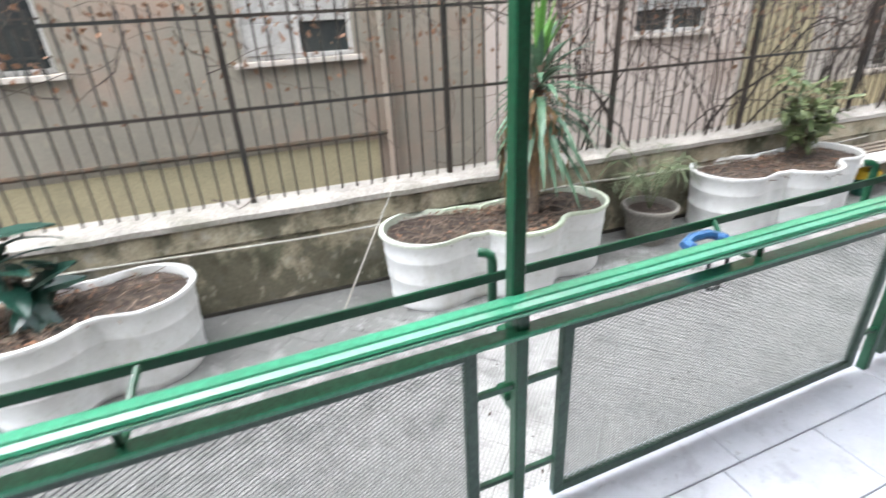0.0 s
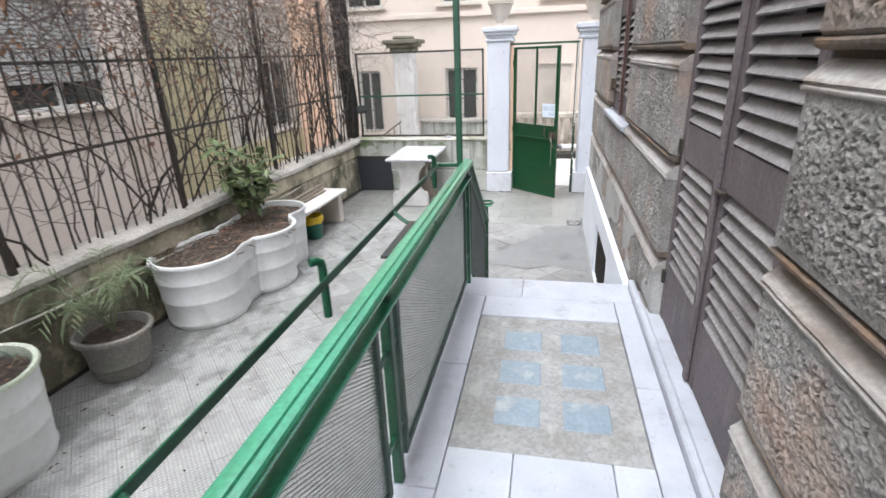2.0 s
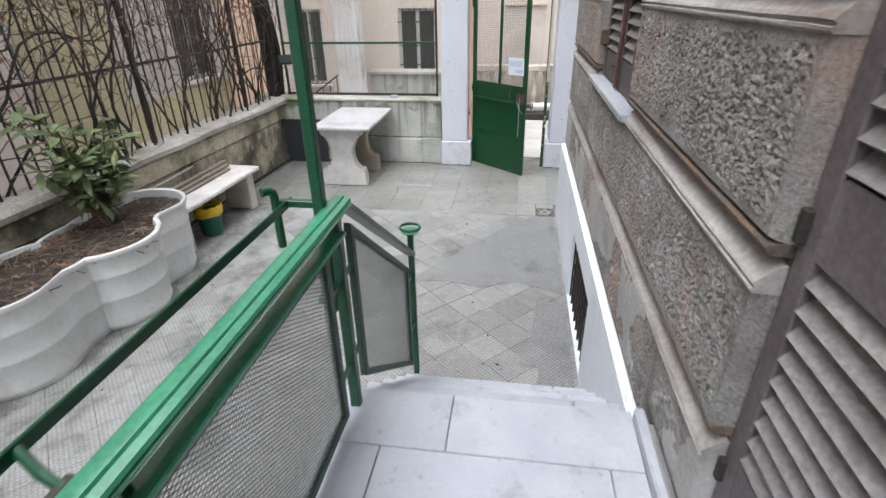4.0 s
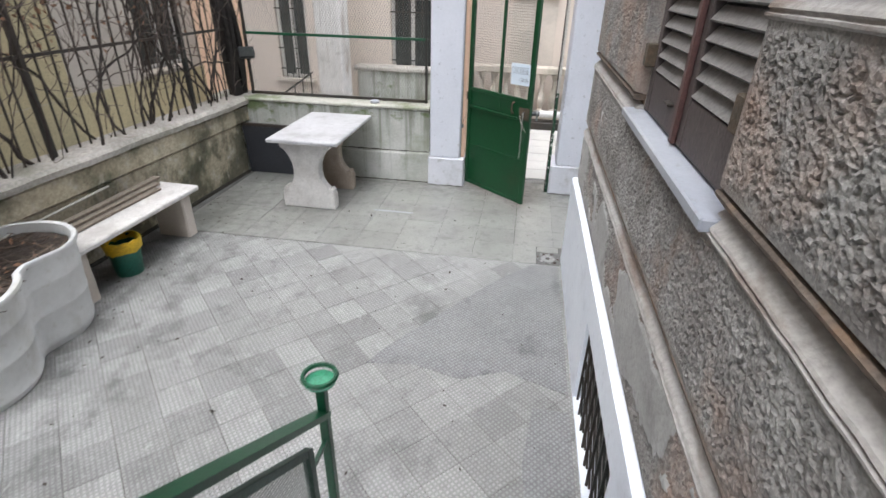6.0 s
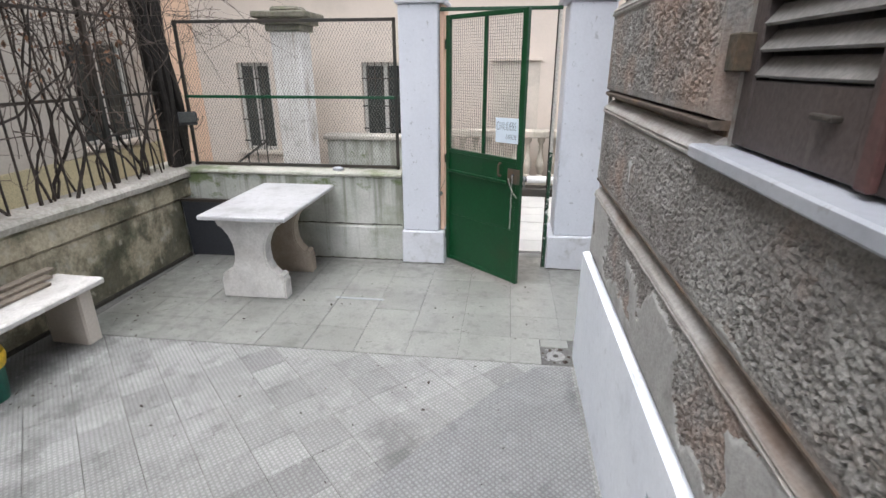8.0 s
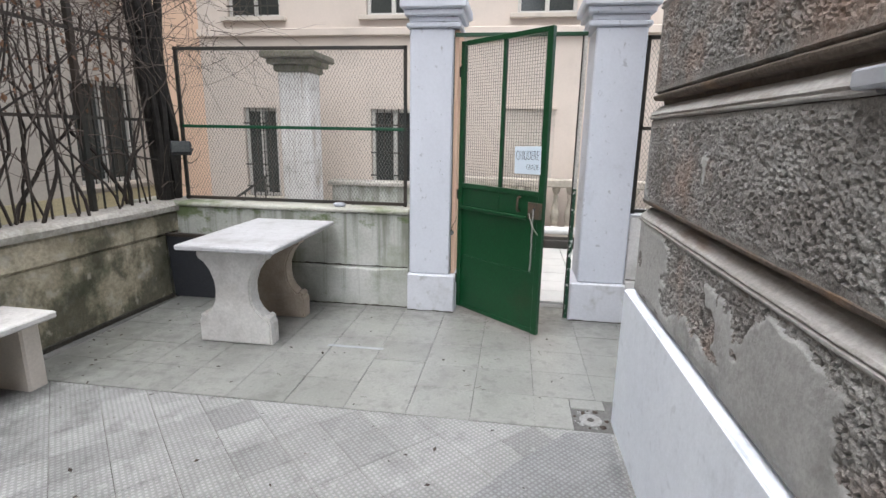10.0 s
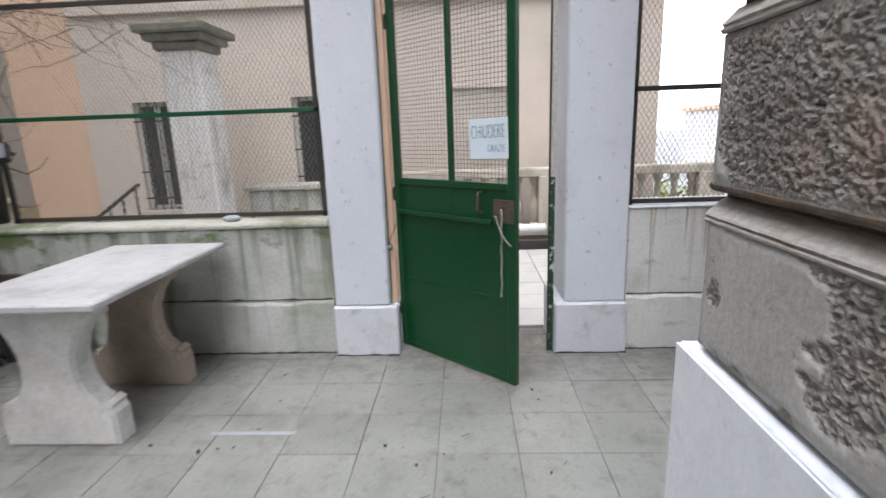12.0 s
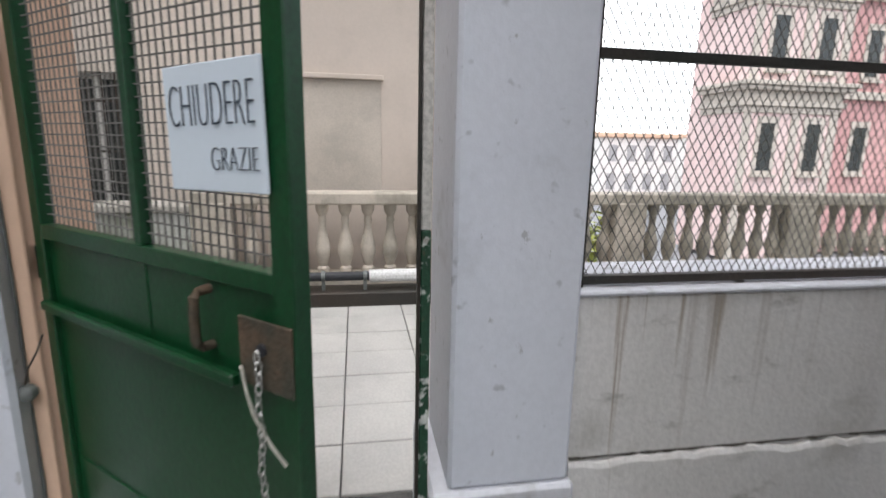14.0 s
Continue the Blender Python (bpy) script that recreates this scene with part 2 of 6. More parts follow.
add_marks(PILLAR_PAINT, (16, 16, 10), 0.66, 0.7, (0.34, 0.345, 0.36), 0.7)
# rain streaks on the gate wall, trodden grime and painted shade on the paving, moss on the old wall
add_marks(WALL_STREAK, (1, 12, 0.35), 0.67, 0.75, (0.24, 0.175, 0.11), 0.65, [(2, 0.2, 0.92, 0.13)])
add_marks(WALL_STREAK, (1, 26, 0.5), 0.65, 0.78, (0.36, 0.32, 0.285), 0.45, [(2, 0.3, 0.92, 0.15)])
add_marks(WALL_STREAK, (3, 3.5, 9), 0.6, 0.72, (0.2, 0.19, 0.165), 0.6, [(2, 0.12, 0.0, 0.16)])
add_marks(WALL_MOSS, (1, 8, 0.4), 0.57, 0.72, (0.14, 0.15, 0.105), 0.75, [(2, 0.1, 0.84, 0.12)])
add_marks(WALL_MOSS, (4, 5, 7), 0.66, 0.76, (0.1, 0.14, 0.04), 0.8, [(2, 0.66, 0.84, 0.15), (1, 2.2, 3.4, 0.1)])
# denser towards the walls: dirt there, plus shade put into the colour
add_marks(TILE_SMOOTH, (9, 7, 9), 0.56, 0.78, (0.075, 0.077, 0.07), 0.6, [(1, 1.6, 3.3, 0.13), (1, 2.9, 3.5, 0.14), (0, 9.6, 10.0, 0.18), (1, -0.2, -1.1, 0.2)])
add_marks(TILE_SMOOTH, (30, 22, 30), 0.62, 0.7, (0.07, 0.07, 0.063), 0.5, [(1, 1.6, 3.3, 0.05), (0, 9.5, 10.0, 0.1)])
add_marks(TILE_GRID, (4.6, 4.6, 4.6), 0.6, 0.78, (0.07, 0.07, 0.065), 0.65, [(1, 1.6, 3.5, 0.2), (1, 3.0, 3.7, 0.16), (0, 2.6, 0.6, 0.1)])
add_marks(TILE_GRID, (17, 17, 17), 0.6, 0.68, (0.47, 0.47, 0.455), 0.4)
add_marks(WALL_OLD, (3.6, 3.6, 2.4), 0.54, 0.66, (0.05, 0.05, 0.03), 0.75, [(2, 0.62, 0.15, 0.12), (0, 8.6, 9.9, 0.06), (0, 4.6, 1.0, 0.1)])
add_marks(WALL_OLD, (9, 9, 7), 0.6, 0.68, (0.5, 0.46, 0.38), 0.5)
SHUTTER = mat("brown_shutter_paint", (0.16, 0.135, 0.14), (0.115, 0.096, 0.1), rough=0.6, big=3, fine=70, stain=(0.27, 0.25, 0.24), stain_amount=0.45, stain_lo=0.55, stain_scale=5, bump=0.2, stretch=(3, 3, 0.5))
SLAT = mat("slat_paint", (0.29, 0.275, 0.275), (0.22, 0.205, 0.205), rough=0.65, big=3, fine=70, stain=(0.1, 0.085, 0.075), stain_amount=0.5, stain_scale=5, bump=0.15)
SHUTTER_DARK = mat("dark_shutter_paint", (0.088, 0.068, 0.064), (0.06, 0.048, 0.046), rough=0.6, big=3, fine=70, stain=(0.17, 0.145, 0.13), stain_amount=0.4, stain_lo=0.56, stain_scale=5, bump=0.2, stretch=(3, 3, 0.5))
SLAT_DARK = mat("dark_slat_paint", (0.225, 0.215, 0.205), (0.165, 0.155, 0.148), rough=0.65, big=3, fine=70, stain=(0.07, 0.06, 0.052), stain_amount=0.5, stain_scale=5, bump=0.15)
GLASS_BLOCK = mat("glass_block", (0.22, 0.275, 0.325), (0.17, 0.22, 0.265), rough=0.4, big=9, fine=60, grain=0.85, stain=(0.4, 0.4, 0.39), stain_amount=0.6, stain_scale=9, stain_lo=0.52, bump=0.2)
PLASTIC = mat("white_planter_plastic", (0.64, 0.65, 0.64), (0.56, 0.565, 0.55), rough=0.5, big=2.5, fine=30, grain=0.95, stain=(0.3, 0.29, 0.22), stain_amount=0.45, stain_lo=0.54, stain_scale=3.0, bump=0.05, stretch=(1, 1, 0.45), spots=(0.4, 0.39, 0.33), spot_scale=22, spot_amount=0.3, spot_lo=0.6)
PANEL_CEMENT = mat("worn_cement", (0.31, 0.31, 0.305), (0.245, 0.245, 0.24), rough=0.9, big=5, fine=60, grain=0.75, stain=(0.2, 0.185, 0.165), stain_amount=0.6, stain_scale=5, bump=0.35, spots=(0.4, 0.395, 0.385), spot_scale=9, spot_amount=0.45, spot_lo=0.57)
DARK_CAP = mat("blackened_mossy_stone", (0.22, 0.205, 0.165), (0.12, 0.115, 0.085), rough=0.95, big=4, fine=50, grain=0.75, stain=(0.07, 0.09, 0.03), stain_amount=0.6, stain_scale=5, bump=0.5)
MOSS_CAP = mat("mossy_coping", (0.5, 0.49, 0.44), (0.36, 0.36, 0.3), rough=0.95, big=2, fine=40, grain=0.85, stain=(0.1, 0.14, 0.04), stain_amount=0.7, stain_scale=2.4, stain_lo=0.48, bump=0.4)
RIM_GREEN = mat("algae_rim", (0.5, 0.58, 0.42), (0.6, 0.64, 0.55), rough=0.6, bump=0.1)
SOIL = mat("dry_soil", (0.062, 0.046, 0.036), (0.038, 0.028, 0.022), rough=1.0, big=8, fine=60, stain=(0.2, 0.155, 0.11), stain_amount=0.4, stain_scale=18, bump=0.9)
HAZE = bpy.data.materials.new("bright_haze")
HAZE.use_nodes = True
HAZE.node_tree.nodes["Principled BSDF"].inputs["Base Color"].default_value = (0.7, 0.72, 0.74, 1)
HAZE.node_tree.nodes["Principled BSDF"].inputs["Emission Color"].default_value = (1.0, 0.995, 0.985, 1)
HAZE.node_tree.nodes["Principled BSDF"].inputs["Emission Strength"].default_value = 0.9
GRIME = mat("wet_grime", (0.035, 0.032, 0.026), (0.055, 0.05, 0.038), rough=1.0, big=9, fine=70, bump=0.5)
TWIG = mat("dry_twigs", (0.13, 0.095, 0.072), (0.24, 0.185, 0.14), rough=0.95, big=12, bump=0.2, vary=0.1)
VINE = mat("vine_bark", (0.032, 0.026, 0.022), (0.06, 0.048, 0.041), rough=0.95, big=6, bump=0.3)
OLD_TRUNK = mat("blackened_bark", (0.02, 0.018, 0.016), (0.036, 0.032, 0.028), rough=0.95, big=9, fine=50, bump=0.6, stretch=(1, 1, 0.3))
VINE_PALE = mat("pale_twigs", (0.09, 0.07, 0.06), (0.15, 0.118, 0.1), rough=0.95, big=4, bump=0.2)
DRY_LEAF = mat("dry_leaves", (0.3, 0.16, 0.09), (0.2, 0.12, 0.08), rough=0.9, big=6, bump=0.1)
TERRACOTTA = mat("grey_clay_pot", (0.26, 0.24, 0.21), (0.19, 0.18, 0.16), rough=0.95, big=4, fine=50, stain=(0.12, 0.13, 0.1), stain_amount=0.5, bump=0.35)
LEAF = mat("leaf_green", (0.07, 0.115, 0.04), (0.19, 0.23, 0.1), rough=0.45, big=9, bump=0.05)
LEAF_BLUE = mat("blue_green_leaf", (0.06, 0.13, 0.075), (0.1, 0.19, 0.11), rough=0.45, big=6, bump=0.05)
LEAF_DEAD = mat("dead_leaf", (0.3, 0.2, 0.1), (0.2, 0.12, 0.06), rough=0.9, big=8, bump=0.1)
PALM_LEAF = mat("palm_leaf", (0.085, 0.125, 0.055), (0.14, 0.17, 0.085), rough=0.7, big=6, bump=0.05)
NEIGHBOUR = mat("olive_render", (0.27, 0.245, 0.195), (0.215, 0.195, 0.155), rough=0.92, big=0.7, fine=30, grain=0.9, stain=(0.31, 0.215, 0.16), stain_amount=0.6, stain_scale=0.55, stain_lo=0.5, bump=0.2, spots=(0.3, 0.27, 0.2), spot_scale=5, spot_amount=0.4, spot_lo=0.57)
NEIGHBOUR_LOW = mat("yellow_render", (0.42, 0.36, 0.22), (0.36, 0.32, 0.2), rough=0.92, big=0.7, stain=(0.22, 0.2, 0.13), stain_amount=0.4, bump=0.2)
BALUSTER = mat("weathered_balustrade_stone", (0.58, 0.52, 0.44), (0.46, 0.41, 0.345), rough=0.9, big=1.5, grain=0.92, stain=(0.26, 0.24, 0.2), stain_amount=0.5, bump=0.15)
add_marks(BALUSTER, (2, 4, 2.5), 0.5, 0.72, (0.2, 0.19, 0.155), 0.75, [(1, -0.9, -2.0, 0.16), (1, 1.0, 1.6, 0.16)])
PINK_BEIGE = mat("pink_beige_render", (0.56, 0.485, 0.425), (0.47, 0.405, 0.355), rough=0.92, big=0.7, fine=30, grain=0.92, stain=(0.36, 0.27, 0.215), stain_amount=0.45, stain_scale=0.7, bump=0.15)
GREY_BEIGE = mat("grey_beige_render", (0.4, 0.37, 0.325), (0.33, 0.3, 0.265), rough=0.92, big=0.7, fine=30, grain=0.92, stain=(0.22, 0.2, 0.17), stain_amount=0.45, stain_scale=0.9, bump=0.15)
BEIGE = mat("beige_render", (0.62, 0.54, 0.47), (0.56, 0.49, 0.43), rough=0.9, big=0.5, fine=30, grain=0.97, stain=(0.4, 0.36, 0.31), stain_amount=0.35, stain_scale=0.9, bump=0.08)
PEACH = mat("peach_render", (0.72, 0.5, 0.36), (0.66, 0.46, 0.33), rough=0.9, big=0.6, grain=0.97, bump=0.08)
CREAM = mat("cream_stone", (0.6, 0.54, 0.47), (0.5, 0.45, 0.39), rough=0.9, big=1.5, grain=0.92, stain=(0.34, 0.32, 0.28), stain_amount=0.4, bump=0.15)
# distance haze is painted into the pink and red by paling them
PINK = mat("pink_render", (0.76, 0.6, 0.57), (0.7, 0.53, 0.5), rough=0.9, big=0.4, grain=0.96, stain=(0.6, 0.42, 0.4), stain_amount=0.5, stain_scale=0.5, bump=0.1)
RED = mat("hazed_red_render", (0.62, 0.37, 0.35), (0.55, 0.31, 0.3), rough=0.9, big=0.4, grain=0.96, stain=(0.45, 0.26, 0.25), stain_amount=0.5, stain_scale=0.5, bump=0.1)
FLAKING = mat("flaking_green_paint", (0.01, 0.06, 0.028), (0.016, 0.075, 0.036), rough=0.6, big=4, fine=70, bump=0.3, spots=(0.62, 0.63, 0.6), spot_scale=26, spot_amount=0.95, spot_lo=0.55, stain=(0.1, 0.06, 0.035), stain_amount=0.8, stain_scale=14, stain_lo=0.56)
WINDOW_DARK = mat("window_glass", (0.04, 0.045, 0.045), (0.06, 0.065, 0.06), rough=0.12, big=2, bump=0.0)
FRAME_WHITE = mat("white_frame", (0.62, 0.6, 0.56), (0.55, 0.53, 0.49), rough=0.6, bump=0.05)
CURTAIN = mat("faded_curtain", (0.46, 0.45, 0.42), (0.36, 0.35, 0.325), rough=0.95, big=6, fine=40, grain=0.85, bump=0.3, stretch=(6, 6, 0.4))
ROLLER = mat("roller_shutter", (0.4, 0.4, 0.38), (0.33, 0.33, 0.31), rough=0.7, bump=0.1)
SIGN_WHITE = mat("sign_face", (0.66, 0.74, 0.82), (0.65, 0.73, 0.81), rough=0.45, grain=0.985, bump=0.02)
INK = mat("sign_ink", (0.05, 0.07, 0.1), (0.05, 0.07, 0.1), rough=0.6, bump=0)
BLUE_PLASTIC = mat("blue_plastic", (0.03, 0.13, 0.31), (0.025, 0.1, 0.25), rough=0.4, bump=0.02)
YELLOW_PLASTIC = mat("yellow_plastic", (0.75, 0.5, 0.02), (0.68, 0.44, 0.02), rough=0.4, bump=0.02)
BIN_GREEN = mat("green_plastic", (0.015, 0.13, 0.09), (0.012, 0.11, 0.075), rough=0.4, bump=0.02)
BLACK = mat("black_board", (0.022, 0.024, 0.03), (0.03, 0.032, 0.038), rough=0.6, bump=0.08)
WOOD_GREY = mat("grey_old_wood", (0.24, 0.2, 0.16), (0.17, 0.14, 0.11), rough=0.9, big=3, fine=50, stretch=(0.2, 3, 3), bump=0.3)
WHITE_PIPE = mat("white_pipe", (0.75, 0.75, 0.74), (0.7, 0.7, 0.69), rough=0.4, bump=0.02)
CHAIN = mat("galvanised_chain", (0.5, 0.5, 0.48), (0.38, 0.37, 0.35), rough=0.4, metal=0.8, bump=0.05)
CORD = mat("pale_cord", (0.5, 0.48, 0.42), (0.42, 0.4, 0.35), rough=0.9, bump=0.1)


# ---- building helpers ----
def add_box(bm, lo, hi, bevel=0.0, m=None):
    c = [(a + b) / 2 for a, b in zip(lo, hi)]
    s = [max(b - a, 1e-4) for a, b in zip(lo, hi)]
    made = bmesh.ops.create_cube(bm, size=1.0)["verts"]
    for v in made:
        v.co = Vector((c[0] + v.co.x * s[0], c[1] + v.co.y * s[1], c[2] + v.co.z * s[2]))
    if bevel:
        edges = list({e for v in made for e in v.link_edges})
        out = bmesh.ops.bevel(bm, geom=edges, offset=min(bevel, 0.45 * min(s)), segments=1, affect="EDGES")
        made = list({v for f in out["faces"] for v in f.verts} | {v for v in made if v.is_valid})
    if m is not None:
        bmesh.ops.transform(bm, matrix=m, verts=[v for v in made if v.is_valid])
    return bm


def box(lo, hi, bevel=0.0, m=None):
    return add_box(bmesh.new(), lo, hi, bevel, m)


def add_bar(bm, p, q, r, sides=8, r2=None):
    """A round bar from p to q."""
    p, q = Vector(p), Vector(q)
    d = q - p
    m = Matrix.Translation((p + q) / 2) @ d.to_track_quat("Z", "Y").to_matrix().to_4x4()
    bmesh.ops.create_cone(bm, cap_ends=True, segments=sides, radius1=r, radius2=r if r2 is None else r2, depth=d.length, matrix=m)
    return bm


def bar(p, q, r, sides=8, r2=None):
    return add_bar(bmesh.new(), p, q, r, sides, r2)


def add_flat(bm, p, q, w, h):
    """A rectangular bar from p to q, w wide and h high."""
    p, q = Vector(p), Vector(q)
    d = q - p
    side = d.cross(Vector((0, 0, 1)))
    side = side.normalized() if side.length > 1e-5 else Vector((1, 0, 0))
    up = side.cross(d).normalized()
    vs = []
    for base in (p, q):
        for a, b in ((-1, -1), (1, -1), (1, 1), (-1, 1)):
            vs.append(bm.verts.new(base + side * a * w / 2 + up * b * h / 2))
    for f in ((0, 1, 2, 3), (7, 6, 5, 4), (0, 4, 5, 1), (1, 5, 6, 2), (2, 6, 7, 3), (3, 7, 4, 0)):
        bm.faces.new([vs[i] for i in f])
    return bm


def flat(p, q, w, h):
    bm = add_flat(bmesh.new(), p, q, w, h)
    bmesh.ops.recalc_face_normals(bm, faces=bm.faces[:])
    return bm


def tube(points, r, sides=6, taper=1.0):
    """A bent tube through points."""
    bm = bmesh.new()
    add_tube(bm, points, r, sides, taper)
    return bm


def add_tube(bm, points, r, sides=6, taper=1.0):
    pts = [Vector(p) for p in points]
    rings = []
    for i, p in enumerate(pts):
        d = (pts[min(i + 1, len(pts) - 1)] - pts[max(i - 1, 0)]).normalized()
        ref = Vector((0, 0, 1)) if abs(d.z) < 0.9 else Vector((1, 0, 0))
        a = d.cross(ref).normalized()
        b = d.cross(a)
        rr = r * (1 + (taper - 1) * i / max(1, len(pts) - 1))
        rings.append([bm.verts.new(p + (a * math.cos(k * 2 * math.pi / sides) + b * math.sin(k * 2 * math.pi / sides)) * rr) for k in range(sides)])
    for r0, r1 in zip(rings, rings[1:]):
        for k in range(sides):
            bm.faces.new((r0[k], r0[(k + 1) % sides], r1[(k + 1) % sides], r1[k]))
    bm.faces.new(rings[0][::-1])
    bm.faces.new(rings[-1])
    return bm


def lathe(profile, sides=24, centre=(0, 0, 0), scale=(1, 1)):
    """A turned shape from (radius, height) pairs."""
    bm = bmesh.new()
    rings = []
    for r, z in profile:
        rings.append([bm.verts.new((centre[0] + r * scale[0] * math.cos(k * 2 * math.pi / sides), centre[1] + r * scale[1] * math.sin(k * 2 * math.pi / sides), centre[2] + z)) for k in range(sides)])
    for r0, r1 in zip(rings, rings[1:]):
        for k in range(sides):
            bm.faces.new((r0[k], r0[(k + 1) % sides], r1[(k + 1) % sides], r1[k]))
    bm.faces.new(rings[0][::-1])
    bm.faces.new(rings[-1])
    return bm


def extrude_outline(points, m, depth):
    """A slab from a flat outline (x, y), depth along local z, moved by m."""
    bm = bmesh.new()
    low = [bm.verts.new((x, y, 0)) for x, y in points]
    high = [bm.verts.new((x, y, depth)) for x, y in points]
    n = len(points)
    bm.faces.new(low[::-1])
    bm.faces.new(high)
    for i in range(n):
        bm.faces.new((low[i], low[(i + 1) % n], high[(i + 1) % n], high[i]))
    bmesh.ops.recalc_face_normals(bm, faces=bm.faces[:])
    bm.transform(m)
    return bm


def mesh_of(name, bm, material, smooth=False):
    me = bpy.data.meshes.new(name)
    bm.to_mesh(me)
    bm.free()
    me.materials.append(material)
    if smooth:
        me.polygons.foreach_set("use_smooth", [True] * len(me.polygons))
        me.set_sharp_from_angle(angle=radians(38))
    return me


def part(name, bm, material, parent, label="", smooth=False):
    ob = new(name, mesh_of(name, bm, material, smooth))
    ob.parent = parent
    if label:
        ob["label"] = label
    return ob


def structure(name, bm, material, label, smooth=False):
    return tagged(new(name, mesh_of(name, bm, material, smooth)), label, "structure", kind="structure")


def thing(name, label, category, m=None, group=""):
    ob = new(name)
    ob.empty_display_size = 0.1
    if m is not None:
        ob.matrix_world = m
    return tagged(ob, label, category, group)


def wall_with_holes(axis, face, back, lo, hi, z0, z1, holes):
    """A wall slab along axis ('x' or 'y') between face and back, with rectangular holes (a0, a1, b0, b1)."""
    bm = bmesh.new()
    us = sorted({lo, hi, *[h[0] for h in holes], *[h[1] for h in holes]})
    for u0, u1 in zip(us, us[1:]):
        cuts = sorted([(h[2], h[3]) for h in holes if h[0] <= u0 + 1e-6 and h[1] >= u1 - 1e-6])
        z = z0
        for b0, b1 in cuts + [(z1, z1)]:
            if b0 > z + 1e-4:
                a, b = sorted((face, back))
                if axis == "x":
                    add_box(bm, (u0, a, z), (u1, b, b0))
                else:
                    add_box(bm, (a, u0, z), (b, u1, b0))
            z = max(z, b1)
    bmesh.ops.remove_doubles(bm, verts=bm.verts[:], dist=1e-5)
    return bm


LANDING = 0.88
LEFT = pose(9.95, 3.54, 0, 0, 0, -2.6)


def at_left(x, y, z):
    """A place along the low wall: x metres back from its corner, y behind its face."""
    return LEFT @ Vector((-x, y, z))


# ---- ground and far setting ----
structure("ground", box((-600, -600, -4.1), (600, 600, -4.0)), CONCRETE, "distant grey ground below the terrace")
structure("floor", box((-5, -7, -0.3), (10.45, 4.4, -0.014)), JOINT_PALE, "mortar bed under the courtyard paving")
part("mortar_bed", box((-4.6, -0.3, -0.016), (8.306, 4.1, -0.0042)), JOINT_PALE, bpy.data.objects["floor"])
part("joint_bed", box((8.307, -7, -0.016), (10.06, 3.6, -0.006)), JOINT, bpy.data.objects["floor"])
structure("terrace", box((10.45, -14, -0.3), (13.95, 9, -0.014)), JOINT, "terrace bed outside the gate")

# landing
structure("landing", box((-5, -0.3, -0.02), (4.56, 0.84, LANDING - 0.03)), MARBLE_OLD, "raised masonry landing along the house")
STEP_X = [4.58, 4.80, 5.02, 5.24, 5.46]
stairs = tagged(new("stairs"), "short flight of worn white marble steps", "stairs", kind="structure")
for i, x in enumerate(STEP_X[1:], 1):
    z = LANDING - 0.176 * i
    part("riser", box((4.5, -0.2, -0.02), (x - 0.02, 0.835, z - 0.032)), MARBLE_OLD, stairs)
    part("tread", box((STEP_X[i - 1] - 0.03, 0.0, z - 0.032), (x + 0.01, 0.85, z), 0.008), MARBLE, stairs)
    part("tread", box((STEP_X[i - 1] - 0.03, -0.2, z - 0.032), (x + 0.01, -0.004, z), 0.008), MARBLE, stairs)

# ---- house ----
HOUSE = -0.27
DOOR = (3.0, 4.17, LANDING, 3.25)
WIN = (5.68, 6.8, 1.63, 3.3)
house = tagged(new("house"), "old stone house with rusticated courses and brown shutters", "house", kind="structure")
# unseen upper wall and cornice, raised to 9 m to hold back sky light
part("wall_face", wall_with_holes("x", HOUSE, HOUSE - 0.4, -5, 8.38, -0.02, 9.0, [DOOR, WIN]), STONE_TRIM, house)
part("wall_return", box((7.98, -7, -0.02), (8.38, HOUSE - 0.4, 9.0)), STONE_TRIM, house)
# black sheet behind the openings, painting the dark of unlit rooms
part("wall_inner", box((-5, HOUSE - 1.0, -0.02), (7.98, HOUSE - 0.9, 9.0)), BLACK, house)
part("cornice", box((-5, HOUSE - 0.5, 9.0), (8.6, -0.05, 9.2), 0.03), STONE_TRIM, house)


def hash_noise(u, v, seed):
    """Smooth value noise on arrays."""
    def h(i, j):
        s = np.sin(i * 127.1 + j * 311.7 + seed * 74.7) * 43758.5453
        return s - np.floor(s)
    i, j = np.floor(u), np.floor(v)
    fu, fv = u - i, v - j
    fu, fv = fu * fu * (3 - 2 * fu), fv * fv * (3 - 2 * fv)
    return (h(i, j) * (1 - fu) + h(i + 1, j) * fu) * (1 - fv) + (h(i, j + 1) * (1 - fu) + h(i + 1, j + 1) * fu) * fv


